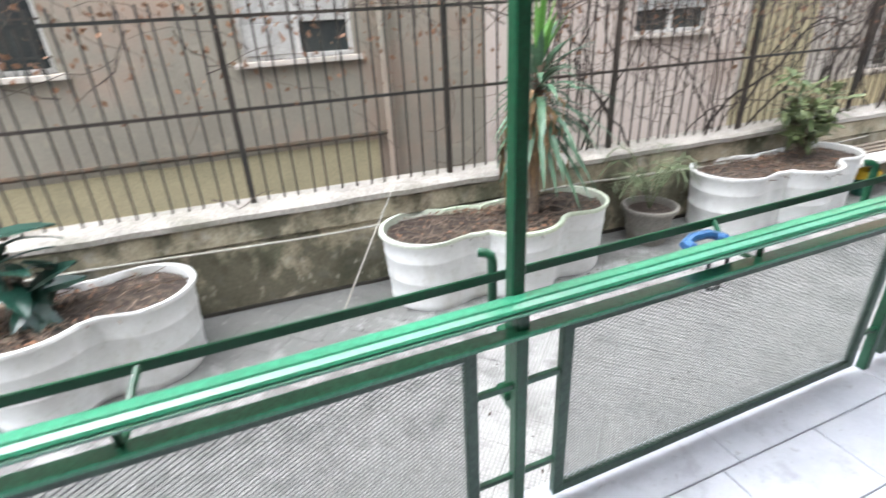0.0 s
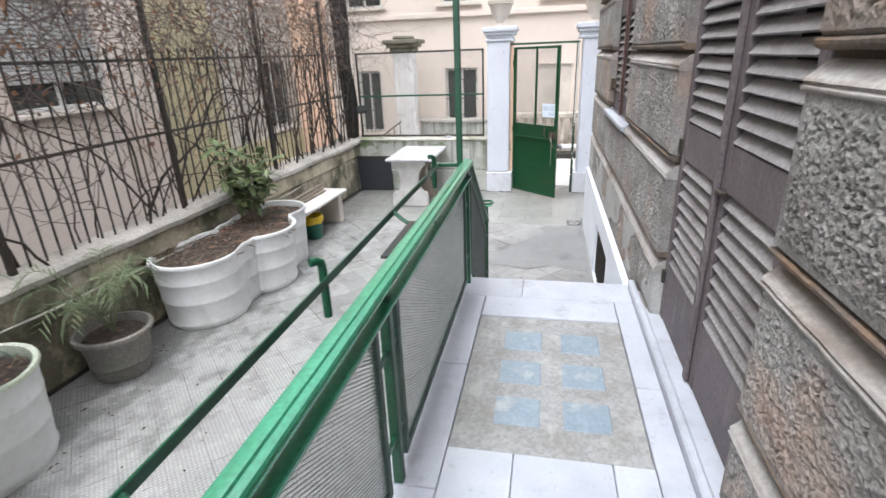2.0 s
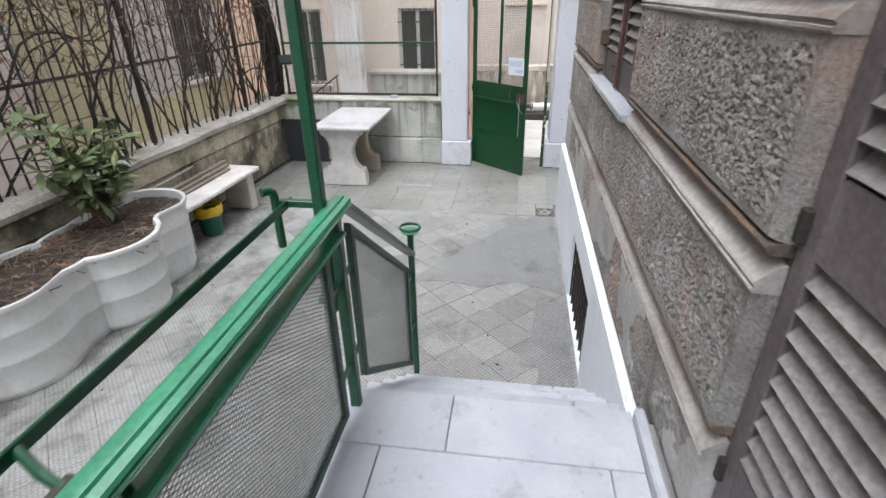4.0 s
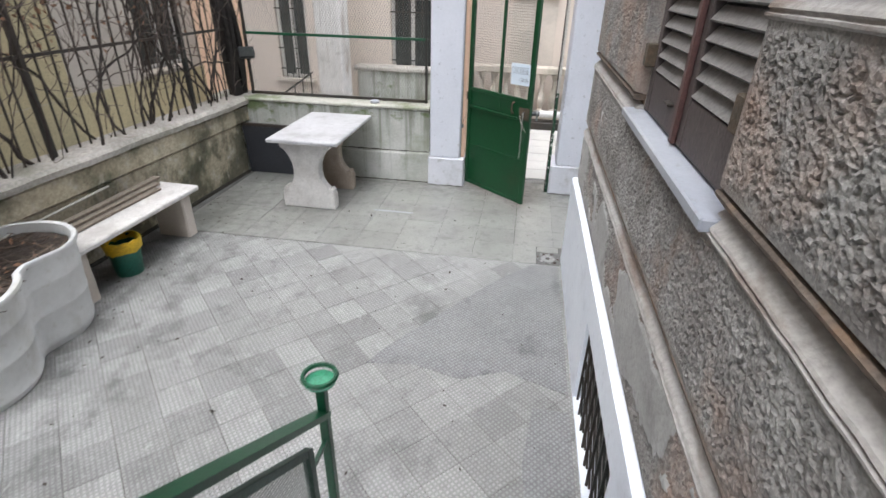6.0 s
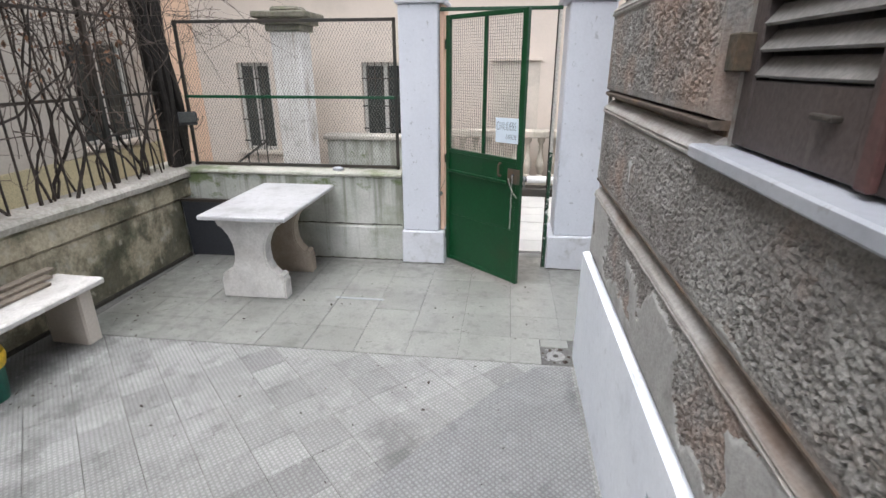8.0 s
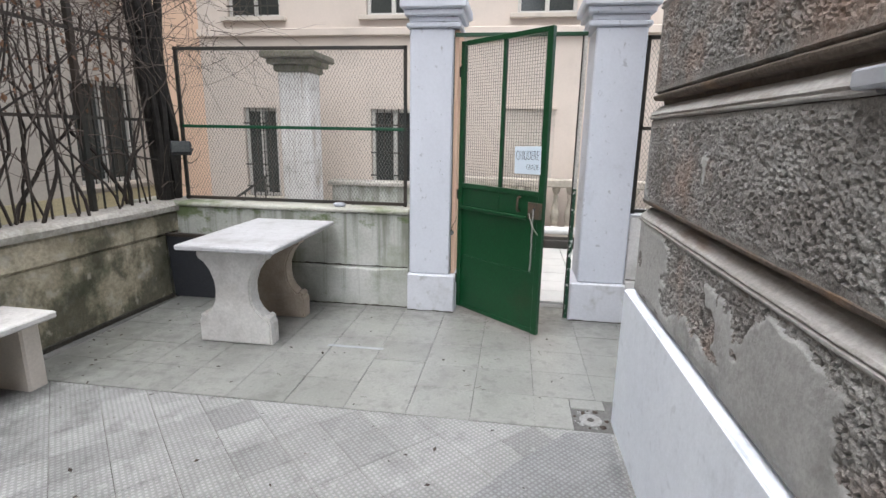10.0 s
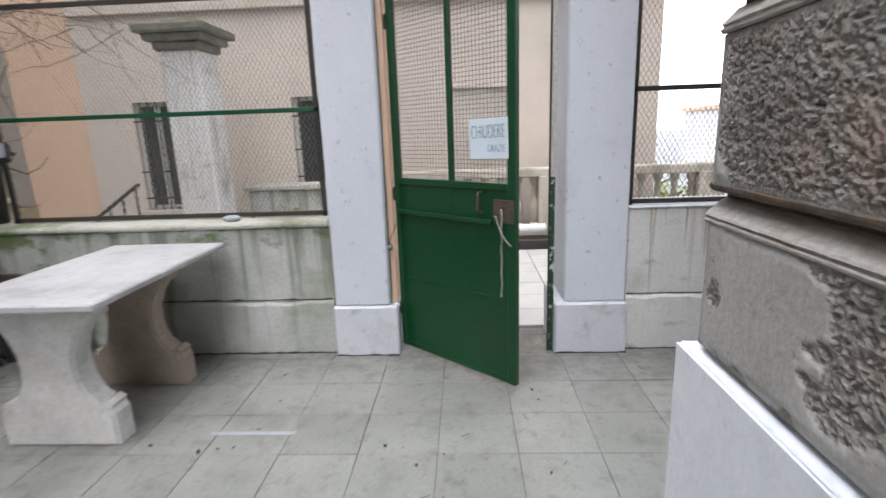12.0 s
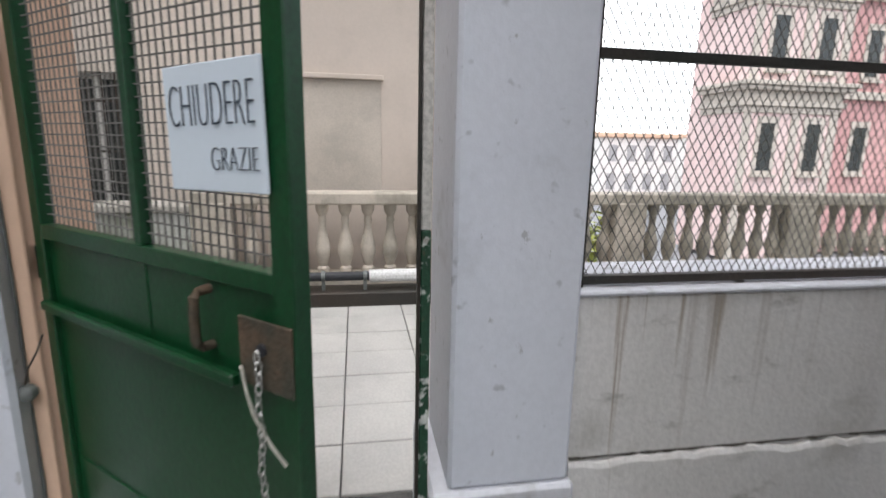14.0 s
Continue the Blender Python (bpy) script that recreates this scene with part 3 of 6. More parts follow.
def rough_block(width, height, depth, step, seed, relief=0.034, margin=0.022, patch=2.0):
    """A hammered stone block: face towards +y, lower left corner at the origin, a smooth margin round it and smoothed patches."""
    nu, nv = max(4, int(width / step)), max(4, int(height / step))
    u, v = np.meshgrid(np.linspace(0, width, nu + 1), np.linspace(0, height, nv + 1))
    edge = np.minimum(np.minimum(u, width - u), np.minimum(v, height - v))
    wander = margin * (0.8 + 0.5 * hash_noise(u * 9, v * 9, seed + 11))
    shape = np.clip(edge / 0.012, 0, 1) ** 0.6
    inner = np.clip((edge - wander) / 0.022, 0, 1)
    n = hash_noise(u * 95 + v * 9, v * 104, seed) * 0.4 + hash_noise(u * 997, v * 1013, seed + 3) * 0.6
    n = np.clip((n - 0.46) * 1.9, -0.7, 0.3)
    cover = hash_noise(u * 2.6, v * 4.2, seed + 5) * 0.65 + hash_noise(u * 9, v * 11, seed + 6) * 0.25 + hash_noise(u * 30, v * 30, seed + 8) * 0.1
    cover = np.clip((cover - patch) / 0.03, 0, 1)
    y = depth * shape + inner * relief * n * (1 - cover) + cover * inner * (0.006 + 0.004 * hash_noise(u * 6, v * 6, seed + 9))
    co = np.stack([u.ravel(), y.ravel(), v.ravel()], 1)
    w = nu + 1
    faces = [(r * w + c, (r + 1) * w + c, (r + 1) * w + c + 1, r * w + c + 1) for r in range(nv) for c in range(nu)]
    slots = [int(cover[r, c] > 0.5) for r in range(nv) for c in range(nu)]
    return co, faces, slots


def stone(x0, x1, z0, z1, seed, depth=0.056, step=0.018, relief=0.014, material=None, turn=0.0, origin=None, patch=2.0):
    co, faces, slots = rough_block(x1 - x0, z1 - z0, depth, step, seed, relief, patch=patch)
    me = bpy.data.meshes.new("stone_block")
    me.from_pydata(co.tolist(), [], faces)
    me.materials.append(material or STONE)
    me.materials.append(PLASTER)
    me.polygons.foreach_set("material_index", slots)
    me.polygons.foreach_set("use_smooth", [bool(k) for k in slots])
    ob = new("stone_block", me)
    ob.parent = house
    if origin is None:
        ob.location = (x0, HOUSE - 0.003, z0)
    else:
        ob.location = origin
        ob.rotation_euler = (0, 0, turn)
    return ob


# courses of hammered stone between moulded joints
COURSES = [(1.235, 1.635), (1.735, 2.125), (2.215, 2.605), (2.695, 3.085), (3.175, 3.6)]
rng = random.Random(4)
seed = 1
for k, (z0, z1) in enumerate(COURSES):
    if z1 < 1.7:
        spans = [(4.16, 8.38, 0.9), (-5.0, 3.0, 0.9)]
    else:
        spans = [(6.82, 8.38, 0.66), (4.16, 5.66, 0.66), (-5.0, 3.0, 0.9)]
    for lo, hi, pitch in spans:
        if k == 0 and lo > 4:
            edges = [4.16, 8.38]
        elif k >= 1 and lo > 4:
            edges = [lo, hi]
        else:
            edges = [-5.0, -2.6, -0.4, 1.2, 3.0] if k % 2 else [-5.0, -3.4, -1.4, 0.3, 1.7, 3.0]
        for a, b in zip(edges, edges[1:]):
            stone(a + 0.004, b - 0.004, z0, z1, seed, step=0.0068 if (b > 0.5 and k < 2) else (0.009 if b > 0.5 and k < 3 else 0.03), patch=0.73 if (k == 0 and a > 4) else 2.0)
            seed += 1
# same courses round the corner
for k, (z0, z1) in enumerate(COURSES):
    stone(0, 1.6, z0, z1, seed, step=0.05, origin=(8.377, HOUSE, z0), turn=-math.pi / 2)
    seed += 1
# plinth course of worn plaster with bare stone
for a, b in ((4.62, 8.38),):
    stone(a, b, 0.78, 1.175, seed, depth=0.055, relief=0.017, material=STONE, step=0.0075, patch=0.52)
    seed += 1
for a, b in ((-5.0, -1.0), (-1.0, 1.4), (1.4, 3.0)):
    stone(a, b, LANDING + 0.02, 1.175, seed, depth=0.055, relief=0.017, material=STONE, step=0.0085, patch=0.76)
    seed += 1
stone(4.16, 4.61, LANDING + 0.02, 1.175, seed, depth=0.055, relief=0.017, material=STONE, step=0.012, patch=0.42)
stone(0, 1.6, 0.78, 1.175, seed + 1, depth=0.055, relief=0.008, material=PLASTER, step=0.03, origin=(8.377, HOUSE, 0.78), turn=-math.pi / 2)


def moulding(x0, x1, z):
    """A moulded joint: a thin lip over a groove with its shade painted in, and a sloping band with fine ridges below.
    """
    lip = [(0.0, 0.03), (0.042, 0.031), (0.05, 0.035), (0.056, 0.042), (0.057, 0.05), (0.05, 0.056), (0.0, 0.058)]
    band = [(0.0, -0.055), (0.056, -0.055), (0.062, -0.049), (0.062, -0.044), (0.055, -0.041), (0.055, -0.037), (0.06, -0.033), (0.056, -0.026), (0.02, 0.006), (0.006, 0.012), (0.0, 0.012)]
    for name, prof, material in (("lip", lip, LIP_AND_SHADE), ("moulding", band, STONE_TRIM)):
        bm = bmesh.new()
        count = max(2, int((x1 - x0) / 0.06))
        r = random.Random(int(x0 * 10 + z * 100))
        rows = []
        for i in range(count + 1):
            x = x0 + (x1 - x0) * i / count
            worn = 1 - 0.05 * r.random() ** 3
            rows.append([bm.verts.new((x, HOUSE + d * worn, z + h + r.uniform(-0.0012, 0.0012))) for d, h in prof])
        n = len(prof)
        for u, w in zip(rows, rows[1:]):
            for i in range(n):
                bm.faces.new((u[i], u[(i + 1) % n], w[(i + 1) % n], w[i]))
        bm.faces.new(rows[0][::-1])
        bm.faces.new(rows[-1])
        bmesh.ops.recalc_face_normals(bm, faces=bm.faces[:])
        part(name, bm, material, house)
    # dark strip that paints the shade inside the groove
    part("hollow", box((x0, HOUSE + 0.001, z + 0.011), (x1, HOUSE + 0.004, z + 0.036)), LIP_AND_SHADE, house)


for z in (1.2, 1.68, 2.165, 2.65, 3.13):
    for a, b in ([(4.165, 8.374), (-5, 2.995)] if z < 1.3 else [(6.825, 8.374), (4.165, 5.655), (-5, 2.995)]):
        moulding(a, b, z)
# white painted base with a barred vent
VENT = (5.76, 6.72, 0.02, 0.56)
base_front = wall_with_holes("x", -0.185, -0.275, 4.3, 8.43, -0.015, 0.765, [VENT])
part("white_base", base_front, WHITE_PAINT, house, "smooth white painted base")
part("white_base_top", box((4.6, -0.28, 0.763), (8.424, -0.192, 0.774), 0.005), WHITE_PAINT, house)
part("white_base_end", box((8.383, -6.9, -0.015), (8.425, -0.28, 0.765)), WHITE_PAINT, house)
vent = thing("vent_grille", "black iron lattice over a basement vent", "grille")
# black backing paints the darkness inside the vent
part("backing", box((VENT[0], -0.3, VENT[2]), (VENT[1], -0.276, VENT[3])), BLACK, vent)
for i in range(9):
    x = VENT[0] + 0.02 + i * 0.115
    part("bar", flat((x, -0.21, VENT[2]), (x, -0.21, VENT[3]), 0.012, 0.012), DARK_METAL, vent)
for i in range(-4, 8):
    x0 = VENT[0] + i * 0.115
    p, q = Vector((x0, -0.222, VENT[2])), Vector((x0 + 0.54, -0.222, VENT[3]))
    t0, t1 = max(0, (VENT[0] - p.x) / 0.54), min(1, (VENT[1] - p.x) / 0.54)
    if t1 > t0 + 0.05:
        part("bar", flat(p.lerp(q, t0), p.lerp(q, t1), 0.01, 0.012), DARK_METAL, vent)

# marble sill and door skirting
part("window_sill", box((5.612, HOUSE - 0.2, 1.634), (6.865, -0.185, 1.672), 0.006), MARBLE, house, "white marble window sill")
part("skirting", box((-5, -0.2, LANDING - 0.02), (4.56, -0.165, LANDING + 0.045), 0.008), MARBLE, house)
part("skirting", box((2.95, -0.6, LANDING - 0.02), (4.22, -0.201, LANDING + 0.03), 0.008), MARBLE, house)
for x0, x1, z0, z1 in ((4.15, 4.168, LANDING, 3.25), (3.002, 3.02, LANDING, 3.25), (5.682, 5.7, 1.674, 3.3), (6.78, 6.798, 1.674, 3.3)):
    part("jamb", box((x0, HOUSE - 0.25, z0), (x1, HOUSE - 0.034, z1), 0.004), STONE_TRIM, house)


def louvre_leaf(width, height, rails, pitch=0.055):
    """A louvred leaf in its own plane: x along, z up, face to +y. rails: heights of solid cross panels."""
    leaf = []
    fr = 0.062
    leaf.append(("stile", box((0, 0, 0), (fr, 0.035, height), 0.004), SHUTTER))
    leaf.append(("stile", box((width - fr, 0, 0), (width, 0.035, height), 0.004), SHUTTER))
    for a, b in rails:
        leaf.append(("rail", box((fr, 0.003, a), (width - fr, 0.032, b), 0.003), SHUTTER))
    for (a0, a1), (b0, b1) in zip(rails, rails[1:]):
        n = max(1, int((b0 - a1) / pitch))
        step = (b0 - a1) / n
        for i in range(n):
            z = a1 + (i + 0.5) * step
            bm = box((fr, -0.003, -0.026), (width - fr, 0.006, 0.026))
            bm.transform(Matrix.Translation((0, 0.016, z)) @ Matrix.Rotation(radians(38), 4, "X"))
            leaf.append(("slat", bm, SLAT))
    return leaf


def shutter_leaf(parent_thing, m, width, height, rails, dark=False):
    holder = None
    for name, bm, material in louvre_leaf(width, height, rails):
        material = {SHUTTER: SHUTTER_DARK, SLAT: SLAT_DARK}[material] if dark and material in (SHUTTER, SLAT) else material
        bm.transform(m)
        if holder is None:
            holder = part("leaf_frame", bm, material, parent_thing)
        else:
            part(name, bm, material, holder)
    return holder


door = thing("shuttered_door", "tall brown louvred wooden shutters closed over a doorway", "shutter")
for x0 in (3.01, 3.59):
    rl = [(0.0, 0.3), (0.82, 0.98), (2.2, 2.36)]
    leaf = shutter_leaf(door, pose(x0, HOUSE - 0.03, LANDING + 0.035), 0.57, 2.33, rl)
part("astragal", box((3.565, HOUSE + 0.0055, LANDING + 0.04), (3.605, HOUSE + 0.022, 3.24), 0.004), SHUTTER, door)
for z in (1.1, 1.75, 2.6):
    for x in (3.005, 4.15):
        part("hinge", box((x - 0.012, HOUSE - 0.0, z), (x + 0.012, HOUSE + 0.02, z + 0.07), 0.004), DARK_METAL, door)
part("latch", box((3.5, HOUSE - 0.0, 1.72), (3.56, HOUSE + 0.025, 1.74), 0.003), DARK_METAL, door)
window = thing("shuttered_window", "brown louvred wooden shutters closed over a window", "shutter")
for x0 in (5.69, 6.243):
    shutter_leaf(window, pose(x0, HOUSE - 0.03, 1.682), 0.548, 1.6, [(0.0, 0.16), (0.78, 0.9), (1.46, 1.57)], True)
part("astragal", box((6.222, HOUSE + 0.0055, 1.684), (6.26, HOUSE + 0.024, 3.28), 0.004), mat("red_brown_paint", (0.11, 0.05, 0.045), (0.085, 0.04, 0.036), rough=0.5, bump=0.1), window)
for x in (5.69, 6.79):
    for z in (1.86, 2.9):
        part("hinge", box((x - 0.03, HOUSE - 0.0, z), (x + 0.03, HOUSE + 0.045, z + 0.09), 0.004), RUST, window)
part("hook", box((6.36, HOUSE - 0.0, 1.78), (6.43, HOUSE + 0.025, 1.792), 0.003), DARK_METAL, window)

# ---- gate side ----
gate_wall = tagged(new("wall_gate"), "low streaked plaster wall under wire fencing", "wall", kind="structure")
PLINTH_TOP = 0.36


def worn_plinth(lo, hi, seed):
    """A projecting foot of plaster whose upper edge is chipped and uneven."""
    r = random.Random(seed)
    bm = bmesh.new()
    n = int((hi - lo) / 0.05)
    rows = []
    chip = 0.0
    for i in range(n + 1):
        y = lo + (hi - lo) * i / n
        chip = max(0.0, chip * 0.6 + r.uniform(-0.012, 0.014))
        top = PLINTH_TOP - chip + r.uniform(-0.003, 0.003)
        prof = ((10.062, -0.02), (10.061, 0.2), (10.06 + 0.2 * chip, top - 0.016), (10.068 + 0.2 * chip, top), (10.09, top + 0.006), (10.3, top + 0.004), (10.3, -0.02))
        rows.append([bm.verts.new((x, y, z)) for x, z in prof])
    for a, b in zip(rows, rows[1:]):
        for k in range(len(a)):
            bm.faces.new((a[k], a[(k + 1) % len(a)], b[(k + 1) % len(a)], b[k]))
    bm.faces.new(rows[0][::-1])
    bm.faces.new(rows[-1])
    bmesh.ops.recalc_face_normals(bm, faces=bm.faces[:])
    return bm


part("parapet", box((10.085, 1.31, -0.02), (10.45, 4.0, 0.845), 0.008), WALL_MOSS, gate_wall)
part("coping", box((10.06, 1.31, 0.846), (10.48, 4.0, 0.885), 0.012), MOSS_CAP, gate_wall)
part("parapet", box((10.08, -7.0, -0.02), (10.45, -0.55, 0.908), 0.008), WALL_STREAK, gate_wall)
part("coping", box((10.072, -7.0, 0.909), (10.46, -0.55, 0.925), 0.006), PILLAR_BASE, gate_wall)
part("plinth", worn_plinth(1.315, 4.0, 3), WALL_MOSS, gate_wall)
part("plinth", worn_plinth(-7.0, -0.555, 4), WALL_STREAK, gate_wall)


def grime(x, y0, y1, seed, facing=-1):
    """A ragged dark seam of dirt where wall and paving meet."""
    r = random.Random(seed)
    bm = bmesh.new()
    n = max(4, int((y1 - y0) / 0.035))
    rows = []
    for i in range(n + 1):
        y = y0 + (y1 - y0) * i / n
        hgt = 0.004 + 0.009 * r.random() ** 2
        out = 0.003 + 0.01 * r.random() ** 2
        rows.append([bm.verts.new((x + facing * 0.0015, y, hgt)), bm.verts.new((x + facing * (0.003 + out * 0.4), y, 0.006)), bm.verts.new((x + facing * (0.004 + out), y, 0.001))])
    for a, c in zip(rows, rows[1:]):
        for k in range(2):
            bm.faces.new((a[k], a[k + 1], c[k + 1], c[k]))
    return bm


for k, (lo, hi) in enumerate(((1.32, 3.4), (-3.2, -0.56))):
    part("dirt_seam", grime(10.055, lo, hi, k), GRIME, gate_wall)
    ledge = grime(10.085, lo, hi, k + 11)
    ledge.transform(pose(0, 0, PLINTH_TOP + 0.002))
    part("dirt_seam", ledge, GRIME, gate_wall)
for k, (lo, hi) in enumerate(((0.89, 1.31), (-0.55, -0.1))):
    part("dirt_seam", grime(10.0, lo, hi, k + 5), GRIME, gate_wall)


def gate_pillar(y0, y1, in0, in1):
    cy = (y0 + y1) / 2
    p = thing("gate_pillar", "square white painted gate pillar with moulded cap", "pillar", pose(10.225, cy, 0), "pair of gate pillars")
    h = (y1 - y0) / 2
    part("base", box((-0.225, -h, -0.014), (0.225, h, 0.335), 0.012), PILLAR_BASE, p)
    part("shaft", box((-0.205, -h + in0, 0.335), (0.205, h - in1, 2.36), 0.012), PILLAR_PAINT, p)
    for z0, z1, o in ((2.36, 2.4, 0.015), (2.4, 2.45, -0.005), (2.45, 2.5, 0.03), (2.5, 2.57, 0.06)):
        part("cap_moulding", box((-0.21 - o, -h - o + 0.005, z0), (0.21 + o, h + o - 0.005, z1), 0.01), PILLAR_PAINT, p)
    urn = thing("urn", "weathered stone flower urn on a gate pillar", "urn", pose(10.225, cy, 2.57), "pair of urns")
    part("bowl", lathe([(0.1, 0.0), (0.1, 0.03), (0.06, 0.05), (0.07, 0.09), (0.13, 0.16), (0.17, 0.28), (0.175, 0.31), (0.2, 0.32), (0.2, 0.36), (0.16, 0.36), (0.14, 0.3)], 20), CREAM, urn, smooth=True)
    return p


p1 = gate_pillar(0.89, 1.31, 0.05, 0.015)
part("peach_jamb", box((-0.15, -0.2, 0.338), (0.2, -0.162, 2.355), 0.003), PEACH, p1, "peach painted edge beside the gate")
gate_pillar(-0.55, -0.1, 0.015, 0.055)


def wire_lattice(width, height, cell_u, cell_v, r):
    """Diamond mesh of thin wires filling width by height in the x-z plane."""
    bm = bmesh.new()
    slope = cell_v / cell_u
    span = height / slope
    k = -int(span / cell_u) - 1
    while k * cell_u < width:
        for s in (1, -1):
            x0 = k * cell_u
            a, b = (x0, 0.0), (x0 + span, height)
            t0, t1 = max(0.0, (0 - a[0]) / span), min(1.0, (width - a[0]) / span)
            if t1 - t0 > 0.01:
                p = Vector((a[0] + span * t0, 0, height * t0))
                q = Vector((a[0] + span * t1, 0, height * t1))
                if s < 0:
                    p.z, q.z = height - p.z, height - q.z
                p.y = q.y = 0.002 * s
                add_flat(bm, p, q, 2 * r, 2 * r)
        k += 1
    return bm


def square_lattice(width, height, cell, r):
    bm = bmesh.new()
    n = int(width / cell)
    for i in range(1, n + 1):
        add_flat(bm, (i * cell, 0.002, 0), (i * cell, 0.002, height), 2 * r, 2 * r)
    for i in range(1, int(height / cell) + 1):
        add_flat(bm, (0, -0.002, i * cell), (width, -0.002, i * cell), 2 * r, 2 * r)
    return bm


MESH_DARK = mat("fence_wire", (0.15, 0.15, 0.14), (0.21, 0.208, 0.195), rough=0.55, metal=0.3, bump=0.05)


def wire_fence(y0, y1, group, uprights, x=10.29, foot=0.885):
    """A framed wire fence on the low wall, along y."""
    f = thing("wire_fence", "green iron frame with diamond wire mesh on the wall", "fence", pose(x, y0, foot), group)
    w = y1 - y0
    m = pose(0, 0, 0, 0, 0, 90)
    for z in (0.022, 0.69, 1.375):
        part("rail", box((-0.014, 0, z - 0.014), (0.014, w, z + 0.014), 0.002), (GREEN if y0 > 0 and 0.1 < z < 1.0 else DARK_METAL), f)
    for y in uprights:
        part("upright", box((-0.014, y - 0.014, 0), (0.014, y + 0.014, 1.39), 0.002), DARK_METAL, f)
    bm = wire_lattice(w, 1.36, 0.03, 0.052, 0.0011)
    bm.transform(pose(0.004, 0, 0.015) @ m)
    part("wire_mesh", bm, MESH_DARK, f)
    for y in (0.5, w - 0.6):
        part("spike", flat((0, y, 0.0), (0, y + 0.12, -0.02), 0.012, 0.012), DARK_METAL, f)
    return f


wire_fence(1.375, 3.56, "wire fences beside the gate", [0.014, 2.165])
wire_fence(-6.8, -0.56, "wire fences beside the gate", [0.014, 2.0, 4.2, 6.226], 10.14, 0.925)

# gate frame and leaf
frame_thing = thing("gate_frame", "narrow iron frame with flaking green and white paint", "gate frame", pose(10.06, 0, 0))
part("jamb", box((-0.012, -0.098, -0.012), (0.022, -0.07, 1.12), 0.003), FLAKING, frame_thing, "jamb with flaking green and white paint")
part("jamb", box((-0.012, -0.098, 1.121), (0.022, -0.07, 2.3), 0.003), FRAME_WHITE, frame_thing, "flaking white painted jamb")
part("jamb", box((-0.016, -0.069, -0.012), (0.006, -0.06, 2.3), 0.002), DARK_METAL, frame_thing)
part("lintel", box((-0.015, -0.1, 2.3), (0.015, 0.93, 2.33), 0.003), GATE_GREEN, frame_thing)
leaf_angle = math.degrees(math.atan2(0.182 - 0.872, 9.496 - 10.10))
gate = thing("iron_gate", "green iron gate standing ajar, sheet panel below, wire mesh above", "gate", pose(10.10, 0.872, 0, 0, 0, leaf_angle))
GL, GZ0, GZ1, GZ2 = 0.912, 0.045, 1.142, 2.27
part("stile", box((0, -0.018, GZ0), (0.045, 0.018, GZ2), 0.003), GATE_GREEN, gate)
part("stile", box((GL - 0.05, -0.018, GZ0), (GL, 0.018, GZ2), 0.003), GATE_GREEN, gate)
part("mid_bar", box((0.458, -0.014, GZ1), (0.483, 0.014, GZ2 - 0.03), 0.002), GATE_GREEN, gate)
part("rail", box((0.045, -0.017, GZ1 - 0.035), (GL - 0.05, 0.017, GZ1), 0.002), GATE_GREEN, gate)
part("rail", box((0.045, -0.017, GZ2 - 0.035), (GL - 0.05, 0.017, GZ2), 0.002), GATE_GREEN, gate)
part("rail", box((0.045, -0.012, GZ0), (GL - 0.05, 0.022, GZ0 + 0.035), 0.002), GATE_GREEN, gate)
part("panel", box((0.045, -0.004, GZ0 + 0.035), (GL - 0.05, 0.006, GZ1 - 0.035)), GATE_GREEN, gate)
part("lip", box((0.02, 0.012, 0.925), (GL - 0.02, 0.032, 0.95), 0.004), GATE_GREEN, gate)
part("lip", box((0.02, -0.032, 0.925), (GL - 0.15, -0.012, 0.95), 0.004), GATE_GREEN, gate)
part("seam", box((0.06, -0.008, 0.515), (GL - 0.07, -0.003, 0.526), 0.002), GATE_GREEN, gate)
bm = square_lattice(GL - 0.09, GZ2 - GZ1 - 0.03, 0.0235, 0.0014)
bm.transform(pose(0.042, 0.004, GZ1))
part("wire_mesh", bm, mat("gate_wire", (0.24, 0.23, 0.215), (0.17, 0.165, 0.155), rough=0.55, metal=0.2, bump=0.05), gate)
part("seam", box((0.462, -0.007, 0.95), (0.474, -0.003, GZ1 - 0.035), 0.002), GATE_GREEN, gate)
part("lock_plate", box((GL - 0.135, -0.023, 0.94), (GL - 0.004, -0.018, 1.062), 0.003), RUST, gate, "rusty lock plate")
part("keyhole", bar((GL - 0.074, -0.022, 1.012), (GL - 0.074, -0.028, 1.012), 0.011, 12), BLACK, gate)
part("handle", tube([(0.69, -0.012, 0.985), (0.69, -0.034, 0.986), (0.69, -0.043, 0.995), (0.69, -0.045, 1.015), (0.69, -0.045, 1.06), (0.69, -0.043, 1.08), (0.69, -0.034, 1.089), (0.69, -0.012, 1.09)], 0.009, 10), RUST, gate, "bare metal pull handle", True)
for z in (0.25, 1.0, 2.0):
    part("hinge", bar((-0.012, 0, z), (-0.012, 0, z + 0.08), 0.016, 10), DARK_METAL, gate)
sign = thing("sign", "white sign asking to close the gate, wired on the mesh", "sign", gate.matrix_world @ pose(0.753, -0.026, 1.366, 0, -1.5, 0))
part("plate", box((-0.123, -0.003, -0.1), (0.123, 0.003, 0.1), 0.002), SIGN_WHITE, sign)


